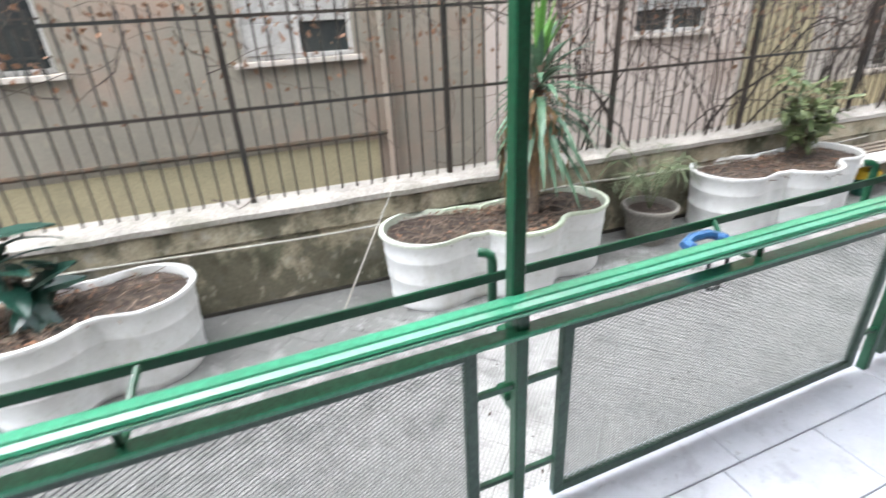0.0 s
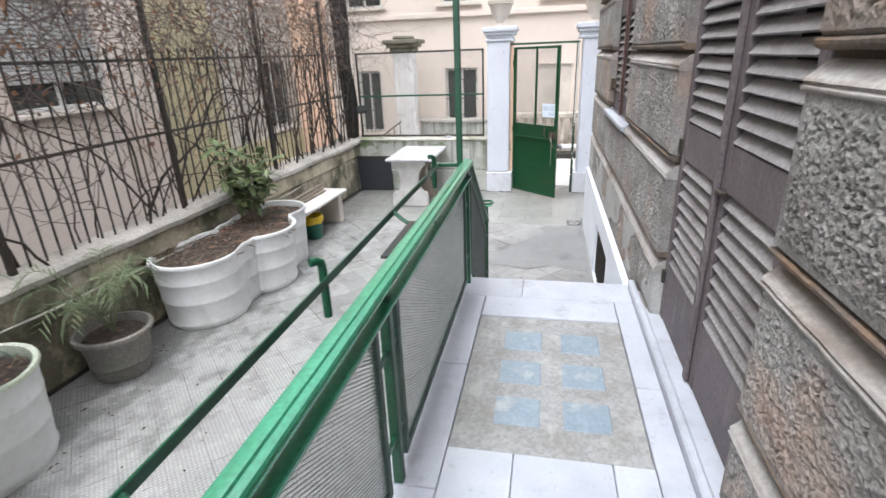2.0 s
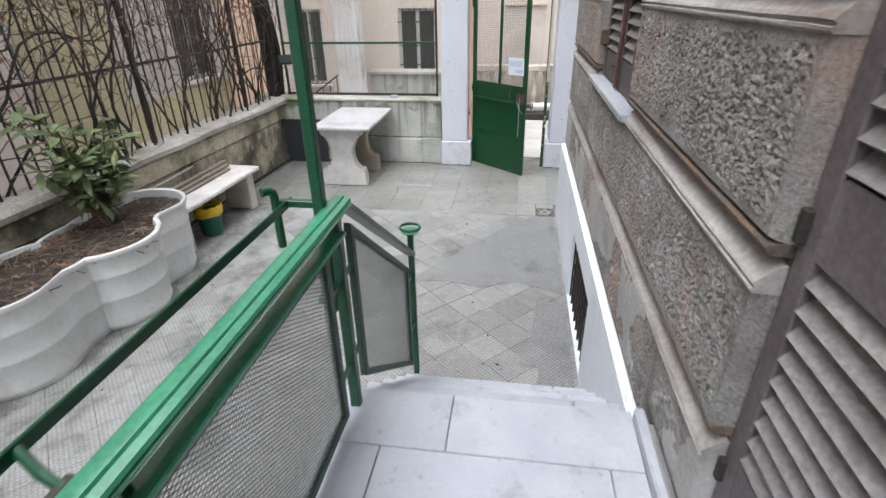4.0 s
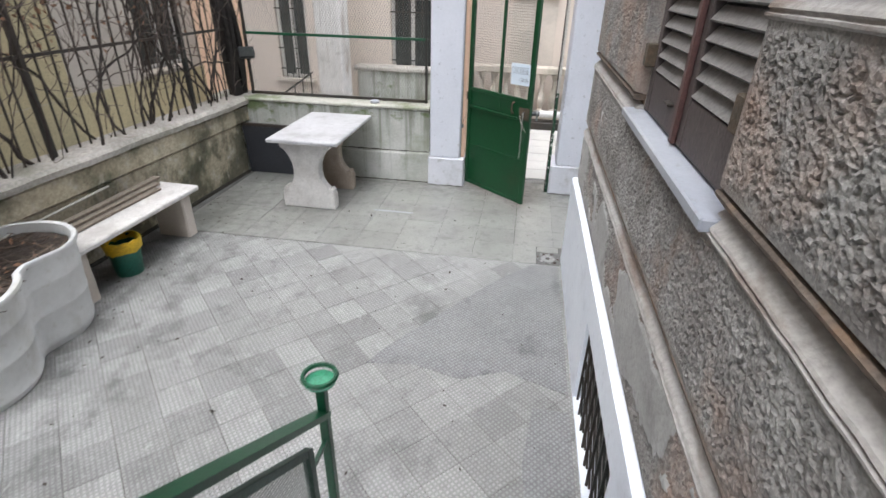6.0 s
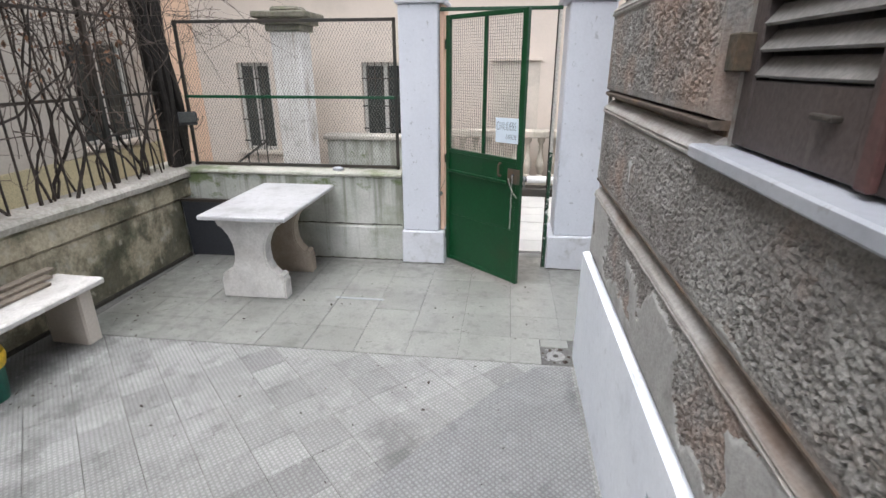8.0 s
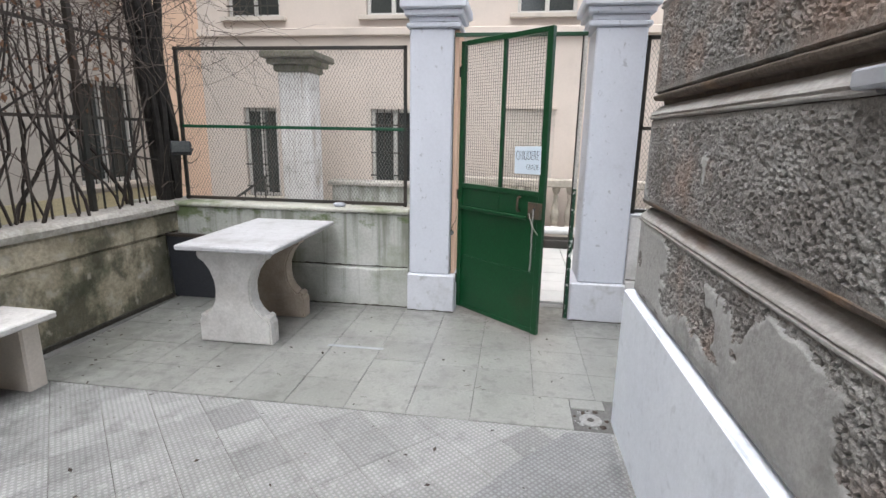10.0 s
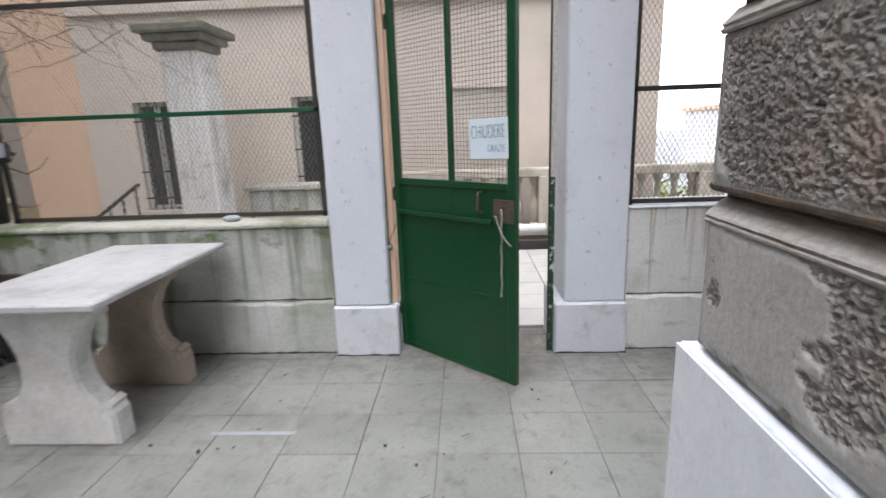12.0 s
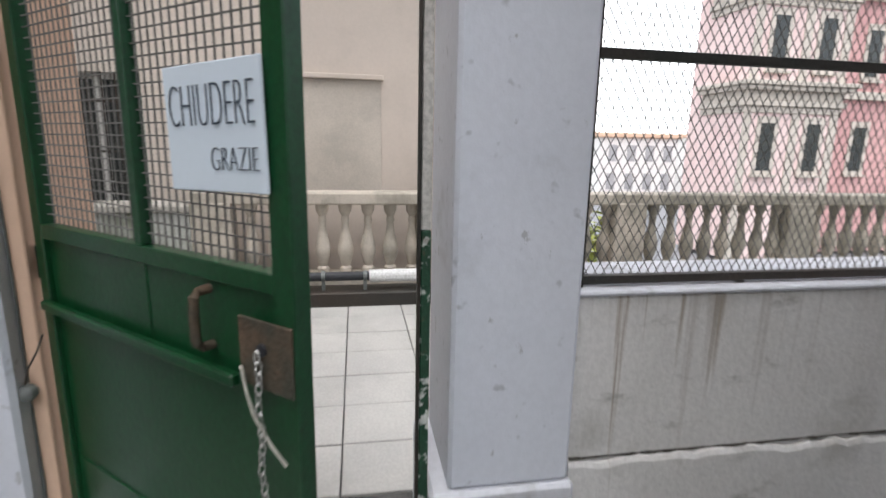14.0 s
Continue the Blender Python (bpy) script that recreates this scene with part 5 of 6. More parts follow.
# ---- bench, bins, table ----
bench = thing("stone_bench", "weathered marble slab bench on stone legs against the wall", "bench", pose(7.63, 3.38, 0, 0, 0, -2.6))
part("seat", box((-0.75, -0.2, 0.405), (0.74, 0.2, 0.45), 0.01), MARBLE_OLD, bench)
for x in (-0.55, 0.6):
    part("leg", box((x - 0.06, -0.15, -0.012), (x + 0.06, 0.17, 0.405), 0.012), CREAM, bench)
for i, (a, b, z) in enumerate(((-0.74, 0.55, 0.0), (-0.7, 0.62, 0.02), (-0.6, 0.7, 0.045))):
    plank = thing("plank", "long grey weathered board lying on the bench by the wall", "board", pose(7.63, 3.44 + 0.05 * i, 0.452 + z, 0, 0, -2.2 + i * 0.5), "boards on the bench")
    part("board", box((a, -0.03, 0), (b, 0.03, 0.02 + (0 if i == 0 else 0.002)), 0.003), WOOD_GREY, plank)


def bin_bucket(x, y, r0, h, label, bag):
    b = thing("waste_bin", label, "bin", pose(x, y, -0.01))
    part("bucket", lathe([(r0 * 0.8, 0), (r0 * 0.82, 0.01), (r0 * 0.98, h * 0.9), (r0 * 1.05, h * 0.92), (r0 * 1.05, h), (r0 * 0.97, h), (r0 * 0.93, h * 0.6)], 22), BIN_GREEN, b, smooth=True)
    if bag:
        rr = random.Random(2)
        bm = bmesh.new()
        rows = []
        for z, g in ((h * 0.7, 1.0), (h * 0.82, 1.09), (h * 0.97, 1.13), (h * 1.05, 1.08), (h * 1.02, 0.98), (h * 0.85, 0.9)):
            rows.append([bm.verts.new((r0 * (g + rr.uniform(-0.03, 0.03)) * math.cos(k * math.pi / 11), r0 * (g + rr.uniform(-0.03, 0.03)) * math.sin(k * math.pi / 11), z + rr.uniform(-0.015, 0.015))) for k in range(22)])
        for a, c in zip(rows, rows[1:]):
            for k in range(22):
                bm.faces.new((a[k], a[(k + 1) % 22], c[(k + 1) % 22], c[k]))
        part("liner", bm, YELLOW_PLASTIC, b, "yellow bag folded over the rim", True)
    return b


bin_bucket(7.52, 3.32, 0.125, 0.3, "dark green waste bucket with a yellow liner under the bench", True)

table = thing("stone_table", "marble slab table on two carved stone legs", "table", pose(9.45, 2.34, 0))
part("tabletop", box((-0.585, -0.36, 0.735), (0.585, 0.36, 0.772), 0.008), TABLE_TOP, table)


def carved_leg(x, material):
    half = [(0.28, 0.0), (0.28, 0.16), (0.265, 0.185), (0.27, 0.205), (0.245, 0.225), (0.22, 0.215), (0.175, 0.26), (0.145, 0.32), (0.135, 0.4), (0.14, 0.47), (0.17, 0.55), (0.215, 0.615), (0.25, 0.635), (0.262, 0.66), (0.262, 0.735)]
    pts = half + [(-a, b) for a, b in reversed(half)]
    bm = extrude_outline(pts, Matrix.Identity(4), 0.13)
    bmesh.ops.bevel(bm, geom=[e for e in bm.edges if abs(e.verts[0].co.z - e.verts[1].co.z) < 1e-6], offset=0.012, segments=2, affect="EDGES")
    bm.transform(Matrix.Translation((x, 0.06, 0)) @ Matrix(((0, 0, 1, 0), (1, 0, 0, 0), (0, 1, 0, 0), (0, 0, 0, 1))))
    part("leg", bm, material, table)


carved_leg(-0.41, MARBLE_OLD)
carved_leg(0.18, mat("brown_stained_marble", (0.46, 0.39, 0.32), (0.34, 0.28, 0.225), rough=0.65, big=3, fine=60, grain=0.85, stain=(0.2, 0.15, 0.11), stain_amount=0.5, bump=0.15))
board = thing("black_board", "black board leaning in the corner behind the table", "board", pose(9.985, 3.25, -0.012, 0, -5, 0))
part("panel", box((-0.012, -0.3, 0), (0.012, 0.3, 0.63), 0.004), BLACK, board)
part("edge", box((-0.017, -0.3, 0.6), (0.017, 0.3, 0.632), 0.003), DARK_METAL, board)
soap = thing("white_stone", "small white lump resting on the wall coping", "lump", pose(10.16, 1.97, 0.885))
part("lump", lathe([(0.03, 0), (0.05, 0.008), (0.052, 0.025), (0.035, 0.036), (0.01, 0.038)], 14, scale=(0.8, 1.1)), MARBLE, soap, smooth=True)

flood = thing("floodlight", "small black floodlight fixed at the fence corner", "lamp", pose(10.16, 3.48, 1.36, 0, 20, 30))
part("housing", box((-0.05, -0.085, -0.05), (0.03, 0.085, 0.07), 0.01), BLACK, flood)
part("glass", box((-0.058, -0.07, -0.04), (-0.051, 0.07, 0.055)), WINDOW_DARK, flood)
part("bracket", tube([(0.02, -0.09, 0.0), (0.08, -0.09, 0.03), (0.12, 0.0, 0.06), (0.1, 0.1, 0.08)], 0.008, 6), DARK_METAL, flood)

stick = thing("stick", "thin pale cane leaning against the low wall", "cane", None)
part("cane", tube([(1.3, 3.52, 0.0), (1.6, 3.68, 0.44), (1.92, 3.8, 0.93)], 0.007, 6), CORD, stick)
cable = thing("cable", "pale cable slung along the low wall", "cable", None)
part("strand", tube([at_left(x, -0.03, 0.6 + 0.03 * math.sin(x * 1.3) - 0.02 * (x < 6)) for x in [12.5 - 0.4 * i for i in range(27)]], 0.009, 6), CORD, cable)
drain = thing("drain_hole", "small round drain in a hole of broken paving", "drain", pose(8.415, -0.075, -0.016))
part("bed", box((-0.105, -0.1, -0.01), (0.115, 0.095, 0.002), 0.004), CONCRETE, drain, "dirt-filled hole in the paving")
part("ring", lathe([(0.05, 0.0), (0.062, 0.0), (0.062, 0.014), (0.05, 0.014)], 20, (0.01, 0.0, 0)), PANEL_CEMENT, drain, "pale round drain ring")
part("cover", lathe([(0.048, 0.0), (0.048, 0.01), (0.02, 0.012), (0.018, 0.016)], 20, (0.01, 0.0, 0)), DARK_METAL, drain)
rd = random.Random(5)
for k in range(16):
    bm = box((-0.014, -0.011, -0.008), (0.014, 0.011, 0.008), 0.004)
    a = rd.uniform(0, 6.28)
    d = rd.uniform(0.075, 0.1)
    bm.transform(pose(0.01 + d * math.cos(a), 0.9 * d * math.sin(a), 0.008, rd.uniform(-30, 30), rd.uniform(-30, 30), rd.uniform(0, 180)) @ Matrix.Scale(rd.uniform(0.5, 1.2), 4))
    part("rubble", bm, PANEL_CEMENT if k % 2 else SOIL, drain)

# cable and junction knob on the peach jamb beside the gate
jamb_cable = thing("wall_cable", "thin grey cable and round junction knob on the gate jamb", "cable", pose(10.073, 0.925, 0.26))
part("cable", tube([(0, 0.012, 0.0), (-0.003, 0.01, 0.2), (0.001, 0.013, 0.42), (-0.004, 0.009, 0.7), (0.0, 0.013, 1.1), (-0.002, 0.011, 1.6), (0, 0.012, 2.05)], 0.0035, 5), MESH_GREY, jamb_cable)
part("knob", lathe([(0.014, 0.0), (0.022, 0.006), (0.024, 0.018), (0.02, 0.03), (0.01, 0.036)], 16, ), MESH_GREY, jamb_cable, "round grey junction knob", smooth=True).matrix_local = pose(0, 0.008, 0.45, 0, -90, 0)
part("loose_wire", tube([(-0.02, 0.008, 0.47), (-0.03, -0.01, 0.52), (-0.02, -0.03, 0.56), (-0.006, -0.04, 0.6)], 0.0025, 5), DARK_METAL, jamb_cable)

# ---- bare creeper on the fence ----
creeper = thing("creeper", "leafless woody creeper tangled over the iron fence", "climbing plant")
rv = random.Random(21)


def wander(start, heading, steps, step, wobble, pull_up):
    pts = [Vector(start)]
    d = Vector(heading).normalized()
    for _ in range(steps):
        d = (d + Vector((rv.uniform(-1, 1), rv.uniform(-0.35, 0.35), rv.uniform(-1, 1))) * wobble + Vector((0, 0, pull_up))).normalized()
        q = pts[-1] + d * step
        local = LEFT.inverted() @ q
        local.y = min(0.45, max(0.0, local.y))
        if local.z < 0.9:
            local.z, d.z = 0.9, abs(d.z)
        pts.append(LEFT @ local)
    return pts


def dense(u):
    """How thick the creeper grows at u metres from the corner."""
    return 1.0 if u < 5.5 else (0.7 if u < 6.8 else 0.18)


for k in range(46):
    u = rv.uniform(0.1, 6.6)
    trunk = bmesh.new()
    p0 = at_left(u, rv.uniform(0.05, 0.3), 0.88)
    pts = wander(p0, (rv.uniform(-0.6, 0.6), 0, 1), rv.randint(12, 20), 0.13, 0.5, 0.1)
    add_tube(trunk, pts, rv.uniform(0.006, 0.018), 5, 0.35)
    part("stem", trunk, VINE, creeper)
fine = bmesh.new()
for k in range(1150):
    u = rv.uniform(-0.3, 10.5)
    if rv.random() > dense(u):
        continue
    z = 0.95 + 2.1 * rv.random() ** 0.6
    p0 = at_left(u, rv.uniform(0.05, 0.35), z)
    pts = wander(p0, (rv.uniform(-1, 1), rv.uniform(-0.3, 0.3), rv.uniform(-0.6, 1)), rv.randint(5, 9), 0.11, 0.45, 0.03)
    add_tube(fine, pts, rv.uniform(0.003, 0.007), 3, 0.4)
tagged(part("twig_tangle", fine, VINE_PALE, creeper), kind="stuff")
over = bmesh.new()
for k in range(420):
    u = rv.uniform(-1.6, 6.5)
    p0 = at_left(u, rv.uniform(-0.1, 0.4), rv.uniform(2.1, 2.9))
    d = Vector((rv.uniform(-1, 1), rv.uniform(-0.6, 0.3), rv.uniform(-0.3, 0.6)))
    pts = [p0]
    for _ in range(rv.randint(5, 10)):
        d = (d.normalized() + Vector((rv.uniform(-1, 1), rv.uniform(-0.7, 0.7), rv.uniform(-1, 0.7))) * 0.35).normalized()
        pts.append(pts[-1] + d * 0.12)
    add_tube(over, pts, rv.uniform(0.002, 0.005), 3, 0.4)
for k in range(700):
    u = rv.uniform(-0.5, 8.5)
    p0 = at_left(u, rv.uniform(0.0, 0.45), rv.uniform(2.2, 3.3))
    d = Vector((rv.uniform(-1, 1), rv.uniform(-0.4, 0.4), rv.uniform(-0.5, 0.8)))
    pts = [p0]
    for _ in range(rv.randint(4, 7)):
        d = (d.normalized() + Vector((rv.uniform(-1, 1), rv.uniform(-0.5, 0.5), rv.uniform(-0.8, 0.8))) * 0.4).normalized()
        pts.append(pts[-1] + d * 0.1)
    add_tube(over, pts, rv.uniform(0.002, 0.005), 3, 0.4)
tagged(part("overhang_tangle", over, VINE_PALE, creeper), kind="stuff")
leaves = bmesh.new()
for k in range(3600):
    u = rv.uniform(0.2, 11.0)
    z = 1.5 + 1.7 * rv.random() ** 0.55
    c = at_left(u, rv.uniform(0.0, 0.4), z)
    rot = Euler((rv.uniform(0, 6), rv.uniform(0, 6), rv.uniform(0, 6))).to_matrix()
    s = rv.uniform(0.012, 0.036)
    vs = [leaves.verts.new(c + rot @ Vector(q) * s) for q in ((-1, 0, 0), (0, -0.6, 0.2), (1, 0, 0), (0, 0.6, 0.2))]
    leaves.faces.new((vs[0], vs[1], vs[2]))
    leaves.faces.new((vs[0], vs[2], vs[3]))
tagged(part("dry_leaf_scatter", leaves, DRY_LEAF, creeper, "scattered dry reddish leaves"), kind="stuff")
gnarled = part("trunk", tube([at_left(-0.26, 0.2, 0.86), at_left(-0.2, 0.2, 1.6), at_left(0.02, 0.2, 3.6)], 0.08, 10, 0.8), OLD_TRUNK, creeper, "thick dark gnarled trunk")
for k in range(7):
    p0 = at_left(-0.34 + 0.032 * k, 0.12 + 0.02 * (k % 3), 0.88)
    pts = [p0 + Vector((0.02 * math.sin(k + i * 0.9) - 0.008 * i * (1 + k % 3), 0.02 * math.cos(k * 2 + i), 0.21 * i)) for i in range(14)]
    part("strand", tube(pts, 0.05 - 0.003 * k, 6, 0.6), OLD_TRUNK, gnarled)


# ---- neighbouring houses ----
def far_window(parent, m, w, h, kind):
    """A window in a wall that faces -y of m: frame, panes, sill, bars."""
    win = part("window", bmesh_moved(box((0, 0.10, 0), (w, 0.13, h)), m), WINDOW_DARK, parent)
    fr = 0.05
    for lo, hi in (((0, 0.06, 0), (fr, 0.11, h)), ((w - fr, 0.06, 0), (w, 0.11, h)), ((fr, 0.06, h - fr), (w - fr, 0.11, h)), ((fr, 0.06, 0), (w - fr, 0.11, fr)), ((w / 2 - 0.03, 0.055, fr), (w / 2 + 0.03, 0.105, h - fr))):
        part("frame", bmesh_moved(box(lo, hi, 0.004), m), FRAME_WHITE, win)
    part("sill", bmesh_moved(box((-0.1, -0.08, -0.06), (w + 0.1, 0.1, 0.0), 0.006), m), CREAM, win)
    if kind == "bars":
        for i in range(1, int(w / 0.11)):
            part("bar", bmesh_moved(bar((i * 0.11, -0.02, -0.02), (i * 0.11, -0.02, h), 0.009, 5), m), DARK_METAL, win)
        for z in (0.15, 0.5, h - 0.25):
            part("bar", bmesh_moved(box((0, -0.028, z), (w, -0.012, z + 0.02)), m), DARK_METAL, win)
    if kind == "roller":
        n = int(h * 0.75 / 0.05)
        for i in range(n):
            part("slat", bmesh_moved(box((0.02, 0.03, h - 0.05 * (i + 1)), (w - 0.02, 0.055, h - 0.05 * i - 0.004), 0.008), m), ROLLER, win)
    if kind == "curtain":
        part("curtain", bmesh_moved(box((fr, 0.07, h * 0.33), (w * 0.95, 0.1, h - fr), 0.01), m), CURTAIN, win, "pale curtain")
        part("curtain", bmesh_moved(box((fr, 0.045, fr), (w * 0.48, 0.06, h * 0.33), 0.01), m), CURTAIN, win, "pale curtain")
    return win


def bmesh_moved(bm, m):
    bm.transform(m)
    return bm


NY = 6.4
n1 = tagged(new("neighbour_house"), "olive rendered neighbouring house with barred windows", "house", kind="structure")
holes = [(1.03, 2.33, 1.78, 2.95), (-1.75, -0.75, 1.82, 2.95), (6.6, 8.05, 1.72, 3.0)]
# unseen upper walls and roof added up to 12 m to dim the passage
part("wall", wall_with_holes("x", NY, NY + 0.35, -9, 4.1, -0.6, 12, holes[:2]), NEIGHBOUR, n1)
part("wall", wall_with_holes("x", NY + 0.002, NY + 0.35, 4.1, 8.9, -0.6, 12, holes[2:]), PINK_BEIGE, n1, "pinkish beige stretch of wall")
part("lower_band", box((-9, NY - 0.03, -0.6), (2.5, NY - 0.002, 0.72), 0.005), NEIGHBOUR_LOW, n1)
part("ledge_pipe", bar((-9, NY - 0.06, 0.88), (2.62, NY - 0.06, 0.80), 0.03, 8), RUST, n1)
part("drainpipe", bar((2.68, NY - 0.07, -0.6), (2.68, NY - 0.07, 12), 0.06, 10), NEIGHBOUR, n1)
part("roof", box((-9, NY - 0.4, 12), (8.9, NY + 4, 12.2), 0.02), CREAM, n1)
# black sheet in place of the unlit rooms behind the windows
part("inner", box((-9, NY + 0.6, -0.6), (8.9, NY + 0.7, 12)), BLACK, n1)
far_window(n1, pose(1.03, NY, 1.78), 1.3, 1.17, "curtain")
far_window(n1, pose(-1.75, NY, 1.82), 1.0, 1.13, "bars")
far_window(n1, pose(6.6, NY, 1.72), 1.45, 1.28, "roller")
n2 = tagged(new("yellow_house"), "pale ochre neighbouring house beyond the fence corner", "house", kind="structure")
holes = [(12.1, 13.2, 0.75, 2.2), (12.1, 13.2, 3.4, 4.9)]
# same unseen height here, added to block light
part("wall", wall_with_holes("x", NY, NY + 0.35, 8.9, 14.3, -0.6, 12, holes), GREY_BEIGE, n2)
part("lower_band", box((8.9, NY - 0.03, -0.6), (14.3, NY - 0.002, 0.62), 0.005), NEIGHBOUR_LOW, n2)
part("peach_strip", box((9.0, NY - 0.02, 0.63), (10.6, NY - 0.003, 12)), NEIGHBOUR_LOW, n2)
# another black sheet whose colour gives the windows their inside shade
part("inner", box((8.9, NY + 0.6, -0.6), (14.3, NY + 0.7, 12)), BLACK, n2)
far_window(n2, pose(12.1, NY, 0.75), 1.1, 1.45, "bars")
far_window(n2, pose(12.1, NY, 3.4), 1.1, 1.5, "plain")
structure("passage_floor", box((-9, 3.9, -0.64), (14.3, NY, -0.6)), CONCRETE, "low passage floor behind the fence")

FX = 13.6
n3 = tagged(new("beige_house"), "beige rendered house across the terrace", "house", kind="structure")
turn = pose(FX, 0, 0, 0, 0, -90)
holes = [(4.19, 4.75, 0.5, 1.9), (1.91, 2.65, 0.73, 1.9), (1.9, 2.7, 3.23, 4.75), (4.05, 4.9, 3.23, 4.75), (-0.35, 0.48, 3.23, 4.75)]
part("wall", wall_with_holes("y", FX, FX + 0.35, -1.98, 5.41, -0.6, 8.5, holes), BEIGE, n3)
part("peach_wall", wall_with_holes("y", FX + 0.06, FX + 0.35, 5.41, 6.39, -0.6, 8.5, []), PEACH, n3)
part("side_wall", box((FX + 0.35, -1.98, -0.6), (FX + 8, -1.7, 8.5)), BEIGE, n3)
# interior darkness put in as a black sheet behind the windows
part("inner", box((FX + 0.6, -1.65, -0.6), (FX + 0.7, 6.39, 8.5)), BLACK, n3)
part("string_course", box((FX - 0.07, -2.02, 2.95), (FX, 5.41, 3.06), 0.01), BEIGE, n3)
part("cornice", box((FX - 0.35, -2.5, 8.3), (FX + 8, 6.36, 8.6), 0.03), CREAM, n3)
part("blind_window", box((FX - 0.012, -0.14, 0.86), (FX - 0.002, 0.58, 1.92), 0.004), CREAM, n3)
part("blind_lintel", box((FX - 0.05, -0.16, 1.92), (FX, 0.6, 1.965), 0.006), BEIGE, n3)
for y1, z0, w, h, kind in ((4.75, 0.5, 0.56, 1.4, "bars"), (2.65, 0.73, 0.74, 1.17, "bars"), (2.7, 3.23, 0.8, 1.52, "roller"), (4.9, 3.23, 0.85, 1.52, "bars"), (0.48, 3.23, 0.83, 1.52, "roller")):
    far_window(n3, pose(FX, y1, z0, 0, 0, -90), w, h, kind)

# free-standing pillar and low wall outside
post2 = thing("mossy_pillar", "grey weathered pillar with mossy moulded cap outside the fence", "pillar", pose(12.35, 3.25, -0.02))
part("shaft", box((-0.2, -0.2, 0), (0.2, 0.2, 2.3), 0.015), WALL_STREAK, post2)
for z0, z1, o in ((2.3, 2.38, 0.04), (2.38, 2.45, 0.1), (2.45, 2.53, 0.16)):
    part("cap_moulding", box((-0.2 - o, -0.2 - o, z0), (0.2 + o, 0.2 + o, z1), 0.015), DARK_CAP, post2)
part("moss", box((-0.15, -0.2, 2.53), (0.15, 0.2, 2.6), 0.03), DARK_CAP, post2)

bal = thing("balustrade", "cream stone balustrade along the edge of the terrace", "balustrade", pose(13.25, 0, -0.014))
part("top_rail", box((-0.12, -13.5, 0.84), (0.12, 1.45, 0.95), 0.015), BALUSTER, bal)
part("base_rail", box((-0.11, -13.5, 0), (0.11, 1.45, 0.22), 0.012), BALUSTER, bal)
baluster = mesh_of("baluster", lathe([(0.055, 0.22), (0.055, 0.26), (0.035, 0.28), (0.045, 0.31), (0.07, 0.4), (0.068, 0.46), (0.04, 0.58), (0.03, 0.66), (0.038, 0.7), (0.03, 0.73), (0.055, 0.78), (0.06, 0.84)], 12), BALUSTER, True)
y = 1.3
i = 8
while y > -9.5:
    if i % 9 == 8:
        part("pier", box((-0.13, y - 0.16, 0.2), (0.13, y + 0.16, 0.86), 0.012), BALUSTER, bal)
        y -= 0.3
    else:
        ob = new("baluster", baluster)
        ob.parent = bal
        ob.location = (0, y, 0)
        y -= 0.2
    i += 1
low_wall = tagged(new("wall_terrace"), "low streaked wall across the terrace under the house", "wall", kind="structure")
part("wall_body", box((13.15, 1.46, -0.014), (13.4, 3.15, 0.76), 0.012), WALL_MOSS, low_wall)
part("coping", box((13.1, 1.46, 0.761), (13.45, 3.2, 0.83), 0.015), WALL_CAP, low_wall)
pipe = thing("drain_pipe", "black pipe with a white coupling along the terrace edge", "pipe", pose(12.95, 0.35, 0.24))
part("pipe", bar((0, 3.0, 0), (0, -0.35, 0), 0.04, 12), BLACK, pipe)
part("coupling", bar((0, -0.35, 0), (0, -0.85, 0), 0.055, 14), WHITE_PIPE, pipe, "white plastic coupling")
for y in (-0.3, 0.05, 0.4):
    part("collar", bar((0, y, 0), (0, y - 0.03, 0), 0.05, 12), MESH_GREY, pipe)
    part("stand", box((-0.02, y - 0.03, -0.25), (0.02, y, -0.03)), MESH_GREY, pipe)
part("ledge", box((-0.1, -3.5, -0.254), (0.17, 3.0, -0.12), 0.01), DARK_METAL, pipe)

# town beyond
pink = thing("pink_house", "tall pink house paled by haze, with cream cornices, down the street", "house", pose(30, -17.6, -3.8))
part("wall", box((1.4, -30, 0), (4.0, -5.0, 17)), RED, pink, "red side wall paled by haze")
part("bay", box((0.0, -5.0, 0), (4.0, 0, 17), 0.02), PINK, pink)
for y0, y1 in ((-0.35, 0.06), (-2.95, -2.5), (-5.06, -4.6)):
    part("pilaster", box((-0.06, y0, 0), (-0.003, y1, 17), 0.01), CREAM, pink)
for z in (6.95, 11.6):
    for dz0, dz1, o in ((0.0, 0.3, 0.12), (0.3, 0.55, 0.25), (0.55, 1.0, 0.1), (1.0, 1.2, 0.4), (1.2, 1.4, 0.55)):
        part("cornice", box((-o, -5.0 - o, z + dz0), (3.0, o, z + dz1), 0.03), CREAM, pink)
    part("cornice", box((1.15, -30, z + 0.9), (1.4, -5.6, z + 1.3), 0.03), CREAM, pink)
for yy, zz in ((-1.3, 4.3), (-3.8, 4.3), (-1.3, 9.0), (-3.8, 9.0), (-8, 4.3), (-8, 9.0), (-11.5, 4.3), (-11.5, 9.0)):
    x = -0.01 if yy > -5 else 1.39
    win = part("window", box((x - 0.06, yy - 0.36, zz), (x + 0.02, yy + 0.36, zz + 2.2), 0.01), WINDOW_DARK, pink)
    part("surround", box((x - 0.04, yy - 0.58, zz - 0.2), (x + 0.005, yy + 0.58, zz + 2.5), 0.01), CREAM, win)
    part("sill", box((x - 0.2, yy - 0.65, zz - 0.3), (x + 0.005, yy + 0.65, zz - 0.18), 0.01), CREAM, win)
